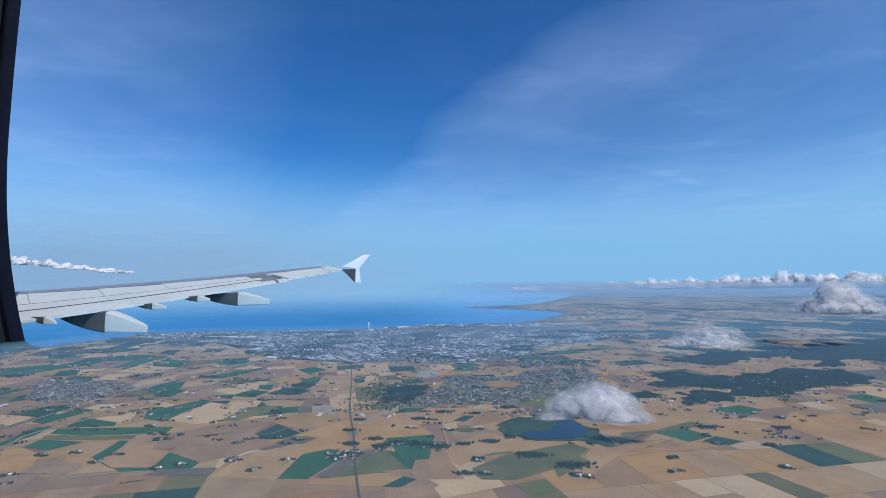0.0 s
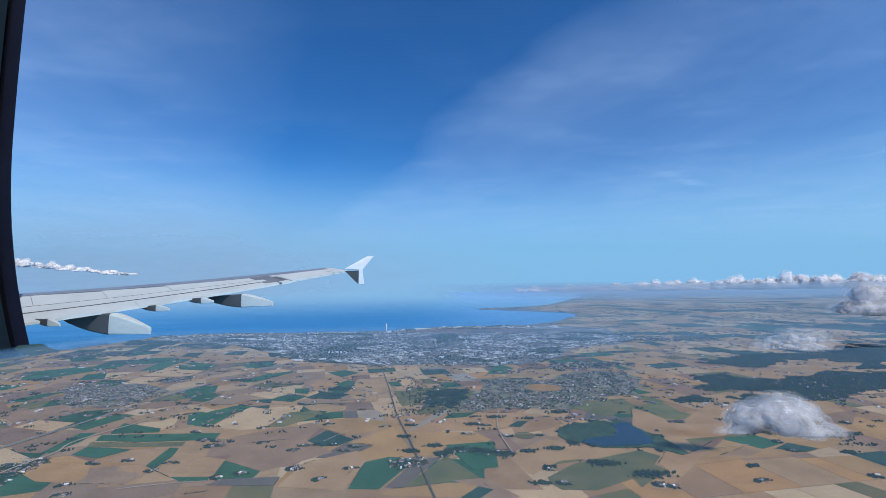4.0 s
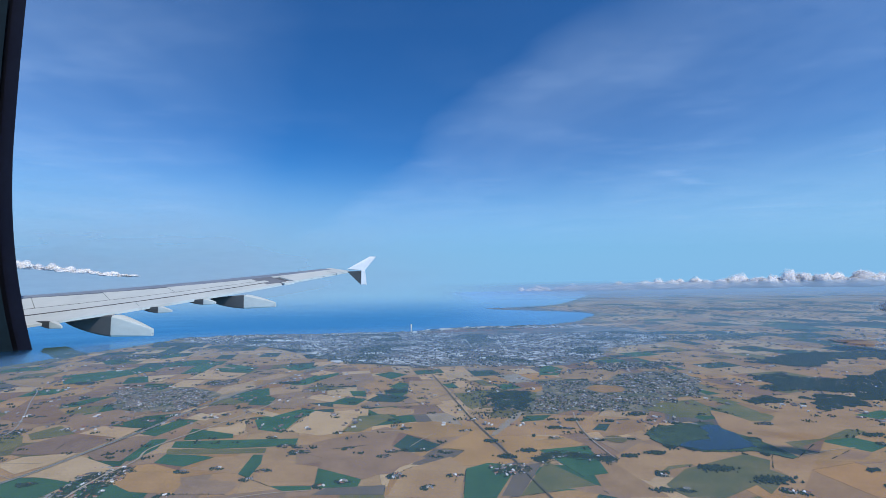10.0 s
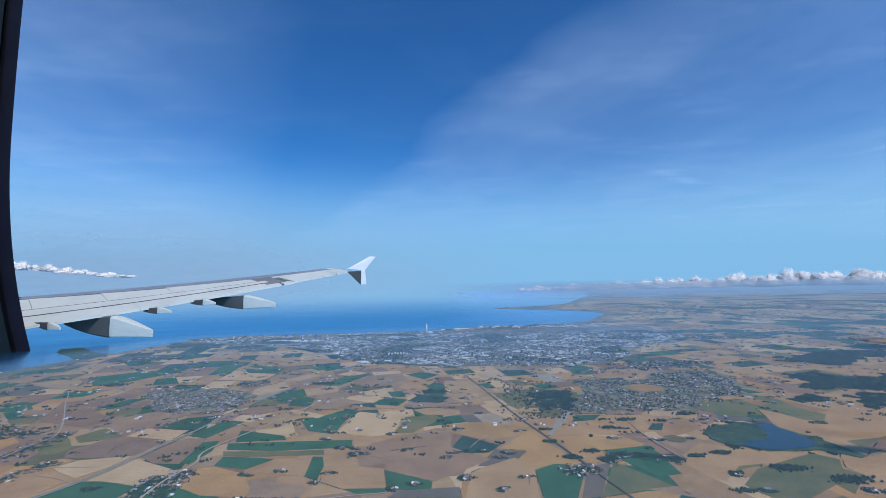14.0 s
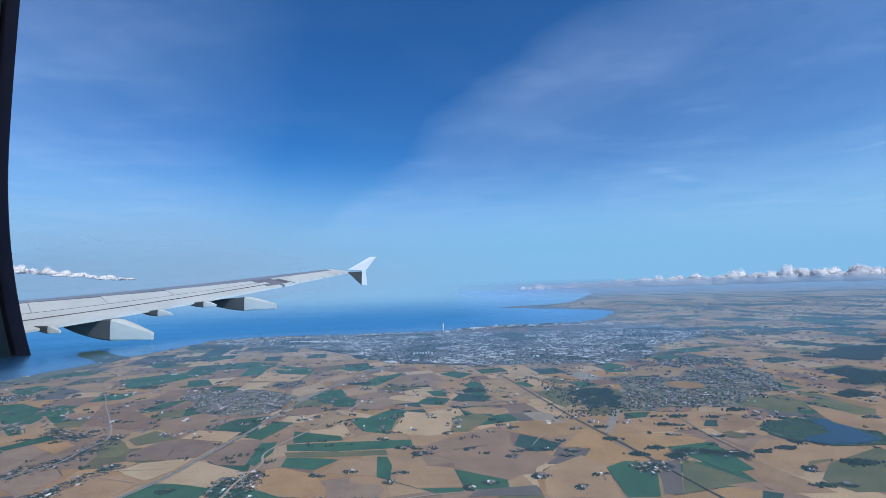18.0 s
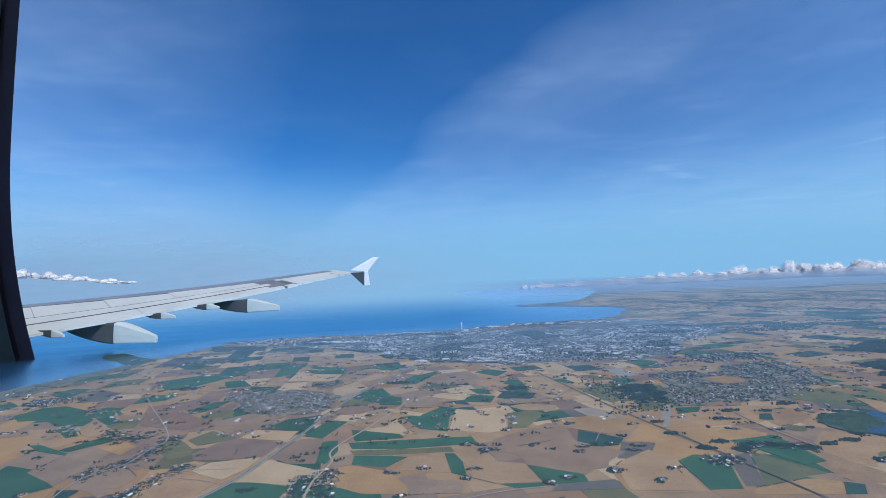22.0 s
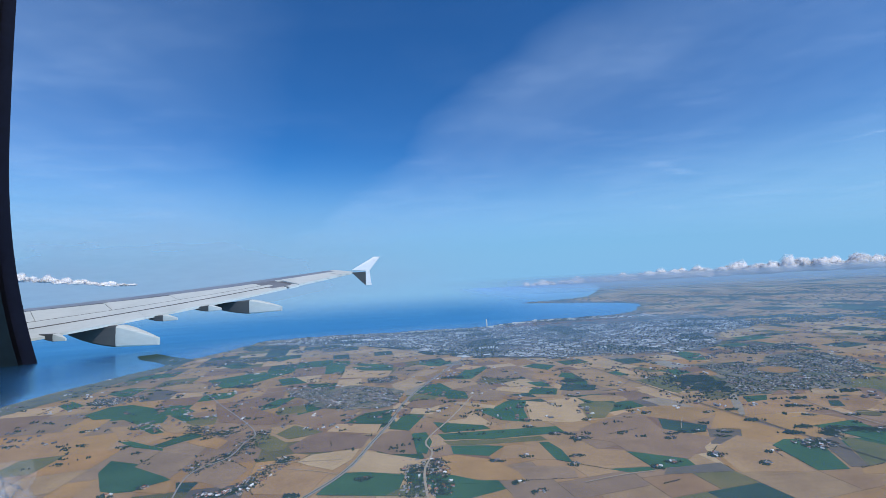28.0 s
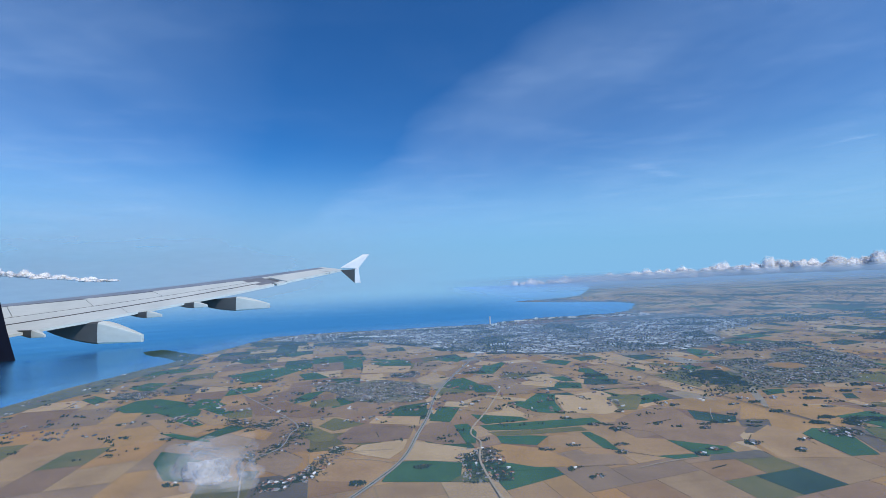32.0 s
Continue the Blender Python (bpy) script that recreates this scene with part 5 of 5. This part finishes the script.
def arc_band(name, out0, out1, y, deep, material, label):
    """A band of the rounded opening between two offsets from its edge."""
    vs, fs, n = [], [], 30
    for i in range(n):
        k = i / (n - 1)
        z = 140 - 196 * k
        u = (z - 75) / 75
        edge = -190.8 + (1.3 * u * u if u > 0 else 8.4 * abs(u) ** 2.2)
        vs += [(edge - out0, y, z), (edge - out1, y, z), (edge - out0 - 2 * deep, y + deep, z), (edge - out1 - 2 * deep, y + deep, z)]
    for i in range(n - 1):
        a, b = 4 * i, 4 * i + 4
        for p, q in ((0, 1), (1, 3), (3, 2), (2, 0)):
            fs.append((a + p, a + q, b + q, b + p))
    mesh_of(name, vs, fs, material, surround, label)


arc_band("seal", 0.0, 6.0, 180, 6, M_TRIM, "black rubber seal")
arc_band("liner", 6.0, 60.0, 178, 8, M_LINER, "dark window liner")

# ---- clouds ----
def cloud_material(name, thin):
    m = bpy.data.materials.new(name)
    m.use_nodes = True
    nt = m.node_tree
    out = nt.nodes["Material Output"]
    nt.nodes.remove(nt.nodes["Principled BSDF"])
    d, tl, tr = nt.nodes.new("ShaderNodeBsdfDiffuse"), nt.nodes.new("ShaderNodeBsdfTranslucent"), nt.nodes.new("ShaderNodeBsdfTransparent")
    for one in (d, tl):
        one.inputs["Color"].default_value = (0.97, 0.97, 0.98, 1)
    m1, m2 = nt.nodes.new("ShaderNodeMixShader"), nt.nodes.new("ShaderNodeMixShader")
    m1.inputs[0].default_value = 0.36
    nt.links.new(d.outputs[0], m1.inputs[1]), nt.links.new(tl.outputs[0], m1.inputs[2])
    nt.links.new(tr.outputs[0], m2.inputs[1]), nt.links.new(m1.outputs[0], m2.inputs[2])
    fac = ramp(nt, noise_of(nt, thin[0], 5), [(thin[1], (thin[2],) * 3), (thin[3], (thin[4],) * 3)])
    nt.links.new(fac, m2.inputs[0])
    nt.links.new(m2.outputs[0], out.inputs["Surface"])
    return m


def cloud_layers(name, scale, cover, low=0.35):
    """Materials from the thin outer mist to the dense heart of a cloud."""
    return [cloud_material(name, (scale * (1 + 0.3 * i), 0.32, low * c if c < 0.9 else c, 0.66, min(1.0, 1.3 * c))) for i, c in enumerate(cover)]


SCRAP = cloud_layers("scrap_of_mist", 4.5, (0.10, 0.15, 0.22, 0.34, 0.55, 0.95))
THIN = cloud_layers("thin_mist", 2.4, (0.12, 0.20, 0.34), 0.05)
HEAP = cloud_layers("heaped_mist", 1.1, (0.10, 0.16, 0.24, 0.40, 0.70, 1.0))
BANK = cloud_layers("bank_mist", 0.16, (0.16, 0.34, 1.0))


def cloud(x, y, z, w, d, h, puffs, seed, layers, label, fine=4, rough=0.34, depth=0.5):
    """A heaped cloud on a flat base: shells of ever denser mist, each the hull of many overlapping puffs."""
    rng = random.Random(seed)
    spots, radii = [], []
    for k in range(puffs):
        b, q = rng.uniform(0, 2 * math.pi), rng.random() ** 0.6
        spots.append((q * math.cos(b) * 0.72, q * math.sin(b) * 0.72, max(0.0, rng.uniform(0.05, 0.75) * (1 - q * q))))
        radii.append(rng.uniform(0.28, 0.5) * (1.1 - 0.55 * q))
    spots, radii = np.array(spots), np.array(radii)
    bm = bmesh.new()
    bmesh.ops.create_icosphere(bm, subdivisions=fine, radius=1.0)
    rays = np.array([v.co.normalized() for v in bm.verts])
    tris = [tuple(v.index for v in f.verts) for f in bm.faces]
    bm.free()
    along = rays @ spots.T
    gap = radii ** 2 - ((spots ** 2).sum(1) - along ** 2)
    far = np.maximum(0.22, np.where(gap > 0, along + np.sqrt(np.maximum(gap, 0.0)), 0.0).max(1))
    thing = tagged(new("cloud"), label, "cloud")
    n = len(layers)
    for i, mist in enumerate(layers):
        swell = 0.94 + 0.44 * depth - depth * i / (n - 1)
        off = Vector((seed * 3.1, seed * 1.7, 0.35 * i))
        vs = []
        for q in (rays * far[:, None]).tolist():
            q = Vector(q)
            e = swell + rough * (0.55 * noise.noise(q * 3.2 + off) + 0.35 * noise.noise(q * 7.5 + off) + (0.10 if depth > 0.3 else 0.24) * noise.noise(q * 17 + off))
            q *= e
            if q.z < 0:
                q.z *= 0.25
            vs.append((x + q.x * w / 2, y + q.y * d / 2, z + q.z * h))
        mesh_of("heart" if i == n - 1 else "mist", vs, tris, mist, thing, "dense white heart" if i == n - 1 else "thin veil of mist", smooth=True)
    return thing


cloud(1.52, 4.3, 2.66, 1.10, 0.5, 0.30, 22, 1, SCRAP, "small ragged white cloud close over the fields", 5)
cloud(5.85, 9.3, 2.62, 1.75, 0.7, 0.36, 22, 2, THIN, "thin grey-white cloud low over the fields", 5)
cloud(22.0, 23.5, 2.3, 4.6, 2.4, 1.40, 34, 3, HEAP, "thick white cumulus with a hazy flat base", 5)
cloud(-13.88, 3.66, 2.60, 0.80, 0.45, 0.28, 20, 4, THIN, "small ragged white cloud close over the fields", 5, 0.34, 0.7)
crng = random.Random(9)
for k in range(84):
    q = (k + crng.uniform(-0.5, 0.5)) / 83
    tall = (0.9 + 9.8 * max(0.0, q) ** 1.25) * (0.45 + 0.6 * crng.random() ** 1.6)
    wide = crng.uniform(7, 15) * (0.7 + 0.8 * q)
    cloud((0.192 + 1.04 * q) * 232 - 4, 232 + crng.uniform(-6, 9), -0.4 + 1.7 * q + crng.uniform(-0.4, 0.6), wide, crng.uniform(9, 14), tall + 1.9, 40, 40 + k, BANK, "bright white cumulus in a bank along the horizon", 4, 0.34, 0.2)
for k in range(34):
    q = k / 33
    cloud(-318 + 92 * q + crng.uniform(-3, 3), 300 + crng.uniform(-8, 8), 21.0 - 8.5 * q + crng.uniform(-.6, .6), crng.uniform(8, 16), 10, (5.6 - 4.2 * q) * crng.uniform(0.45, 1.2), 30, 120 + k, BANK, "white cumulus in a low bank over the sea", 4, 0.36, 0.2)


# ---- high veil of cirrus and painted low haze ----
def veil_material(name, colour, build, translucent):
    m = bpy.data.materials.new(name)
    m.use_nodes = True
    nt = m.node_tree
    out = nt.nodes["Material Output"]
    nt.nodes.remove(nt.nodes["Principled BSDF"])
    b, over, under = (nt.nodes.new("ShaderNode" + k) for k in ("MixShader", "BsdfDiffuse", "BsdfTranslucent"))
    b.inputs[0].default_value = translucent
    for one in (over, under):
        one.inputs["Color"].default_value = (*colour, 1)
    nt.links.new(over.outputs[0], b.inputs[1]), nt.links.new(under.outputs[0], b.inputs[2])
    tr, mix = nt.nodes.new("ShaderNodeBsdfTransparent"), nt.nodes.new("ShaderNodeMixShader")
    nt.links.new(build(nt), mix.inputs[0])
    nt.links.new(tr.outputs[0], mix.inputs[1]), nt.links.new(b.outputs[0], mix.inputs[2])
    nt.links.new(mix.outputs[0], out.inputs["Surface"])
    return m


def maths(nt, op, a, b=0.0, clamp=False):
    n = nt.nodes.new("ShaderNodeMath")
    n.operation, n.use_clamp = op, clamp
    for sock, val in zip(n.inputs, (a, b)):
        if isinstance(val, (int, float)):
            sock.default_value = val
        else:
            nt.links.new(val, sock)
    return n.outputs[0]


def span(nt, value, lo, hi):
    n = nt.nodes.new("ShaderNodeMapRange")
    n.interpolation_type = "SMOOTHSTEP"
    n.inputs[1].default_value, n.inputs[2].default_value = lo, hi
    nt.links.new(value, n.inputs[0])
    return n.outputs[0]


def axes_of(nt):
    g, s = nt.nodes.new("ShaderNodeNewGeometry"), nt.nodes.new("ShaderNodeSeparateXYZ")
    nt.links.new(g.outputs["Position"], s.inputs[0])
    return s.outputs[0], s.outputs[1]


def cirrus_cover(nt):
    x, y = axes_of(nt)
    wob = maths(nt, "MULTIPLY", maths(nt, "SUBTRACT", noise_of(nt, 0.0035, 4), 0.5), 170.0)
    # a veil whose edge runs from close overhead out to the far left
    edge = maths(nt, "ADD", maths(nt, "ADD", x, maths(nt, "MULTIPLY", y, 0.50)), wob)
    right = span(nt, edge, 212.0, 318.0)
    left = span(nt, maths(nt, "SUBTRACT", maths(nt, "MULTIPLY", y, -0.42), maths(nt, "ADD", x, maths(nt, "MULTIPLY", wob, 0.5))), -130.0, 260.0)
    streak = span(nt, noise_of(nt, 0.006, 6, (1.0, 0.55, 1), 0.6), 0.28, 0.8)
    fine = span(nt, noise_of(nt, 0.012, 8, (0.5, 1.0, 1), 0.66), 0.44, 0.84)
    both = maths(nt, "MAXIMUM", maths(nt, "MAXIMUM", maths(nt, "MULTIPLY", right, 0.54), maths(nt, "MULTIPLY", left, 0.70)), 0.11)
    body = maths(nt, "ADD", maths(nt, "MULTIPLY", streak, 0.28), maths(nt, "MULTIPLY", fine, 0.34))
    body = maths(nt, "ADD", body, 0.37)
    far = maths(nt, "SUBTRACT", 1.0, span(nt, y, 700.0, 2400.0))
    veil = maths(nt, "MULTIPLY", maths(nt, "MULTIPLY", maths(nt, "MULTIPLY", both, body), 0.55), far)
    # single combed streaks below the veil
    for cx, cy, angle, half, thick, strength in ((615, 612, -52, 150, 16, 0.20), (560, 1060, 44, 330, 40, 0.17), (475, 780, 35, 230, 26, 0.13), (930, 1000, -20, 260, 34, 0.14)):
        c, q = math.cos(radians(angle)), math.sin(radians(angle))
        dx, dy = maths(nt, "SUBTRACT", x, cx), maths(nt, "SUBTRACT", y, cy)
        along = maths(nt, "ADD", maths(nt, "MULTIPLY", dx, c), maths(nt, "MULTIPLY", dy, q))
        across = maths(nt, "ADD", maths(nt, "SUBTRACT", maths(nt, "MULTIPLY", dy, c), maths(nt, "MULTIPLY", dx, q)), maths(nt, "MULTIPLY", wob, 0.35))
        body = maths(nt, "SUBTRACT", 1.0, span(nt, maths(nt, "ABSOLUTE", across), 0.0, float(thick)))
        ends = maths(nt, "SUBTRACT", 1.0, span(nt, maths(nt, "ABSOLUTE", along), 0.2 * half, float(half)))
        veil = maths(nt, "ADD", veil, maths(nt, "MULTIPLY", maths(nt, "MULTIPLY", body, ends), maths(nt, "MULTIPLY", fine, strength * 1.8)))
    return veil


# Distance haze put into the opacity of a blue sheet, denser with y.
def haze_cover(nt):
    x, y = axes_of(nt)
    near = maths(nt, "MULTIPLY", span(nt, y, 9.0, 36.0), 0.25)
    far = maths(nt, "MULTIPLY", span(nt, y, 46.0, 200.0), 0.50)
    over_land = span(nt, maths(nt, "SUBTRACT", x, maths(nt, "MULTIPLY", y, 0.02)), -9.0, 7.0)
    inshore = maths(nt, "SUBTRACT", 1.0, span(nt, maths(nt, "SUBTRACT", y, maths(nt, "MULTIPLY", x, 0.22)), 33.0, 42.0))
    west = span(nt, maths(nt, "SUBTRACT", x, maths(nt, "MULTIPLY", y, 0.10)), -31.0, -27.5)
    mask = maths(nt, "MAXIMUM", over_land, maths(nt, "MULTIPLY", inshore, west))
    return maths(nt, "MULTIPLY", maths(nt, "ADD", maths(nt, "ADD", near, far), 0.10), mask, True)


def sheet(name, x0, x1, y0, y1, z, material, label, category):
    n = 12
    vs = [(x0 + (x1 - x0) * i / n, y0 + (y1 - y0) * j / n, z) for j in range(n + 1) for i in range(n + 1)]
    fs = [(j * (n + 1) + i, j * (n + 1) + i + 1, (j + 1) * (n + 1) + i + 1, (j + 1) * (n + 1) + i) for j in range(n) for i in range(n)]
    tagged(mesh_of(name, vs, fs, material), label, category, kind="stuff")


sheet("cirrus", -2600, 2600, -200, 2500, 190.0, veil_material("cirrus_veil", (0.57, 0.74, 0.89), cirrus_cover, 1.0), "thin streaky white cirrus veil high in the sky", "cirrus cloud")
sheet("haze", -60, 260, -40, 208, 0.4, veil_material("painted_haze_veil", (0.33, 0.64, 0.99), haze_cover, 0.42), "translucent blue sheet painted as haze over the distant land", "haze")


# ---- painted haze below the cloud banks ----
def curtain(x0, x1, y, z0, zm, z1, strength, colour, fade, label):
    """An upright translucent sheet painted as haze: densest at the height zm, gone at z0 and z1 and towards the ends.
    """
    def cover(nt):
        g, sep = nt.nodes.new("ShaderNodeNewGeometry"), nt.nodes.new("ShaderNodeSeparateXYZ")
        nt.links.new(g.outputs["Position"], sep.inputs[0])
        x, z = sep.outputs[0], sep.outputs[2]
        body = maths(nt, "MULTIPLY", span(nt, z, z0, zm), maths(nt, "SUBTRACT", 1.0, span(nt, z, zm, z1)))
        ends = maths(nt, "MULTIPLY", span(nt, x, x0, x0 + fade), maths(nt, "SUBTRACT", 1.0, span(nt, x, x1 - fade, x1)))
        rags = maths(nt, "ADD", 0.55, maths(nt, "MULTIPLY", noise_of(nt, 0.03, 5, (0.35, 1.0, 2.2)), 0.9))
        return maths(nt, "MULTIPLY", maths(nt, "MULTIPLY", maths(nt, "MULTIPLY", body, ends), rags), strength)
    n, m, deep = 14, 6, 0.004 * y
    vs = [(x0 + (x1 - x0) * i / n, y + deep * j / m, z0 + (z1 - z0) * j / m) for j in range(m + 1) for i in range(n + 1)]
    fs = [(j * (n + 1) + i, j * (n + 1) + i + 1, (j + 1) * (n + 1) + i + 1, (j + 1) * (n + 1) + i) for j in range(m) for i in range(n)]
    tagged(mesh_of("haze", vs, fs, veil_material("painted_bank_haze", colour, cover, 0.4)), label, "haze", kind="structure")


curtain(-18, 230, 96, -0.6, 3.2, 4.7, 0.85, (0.37, 0.50, 0.64), 50, "grey-blue sheet painted as haze under the cloud bank")
# Its tall upper part puts pale window glare over the left sky.
curtain(-620, 90, 335, -22.0, 5.0, 105.0, 0.58, (0.57, 0.58, 0.64), 330, "grey sheet painted as sea haze and window glare")
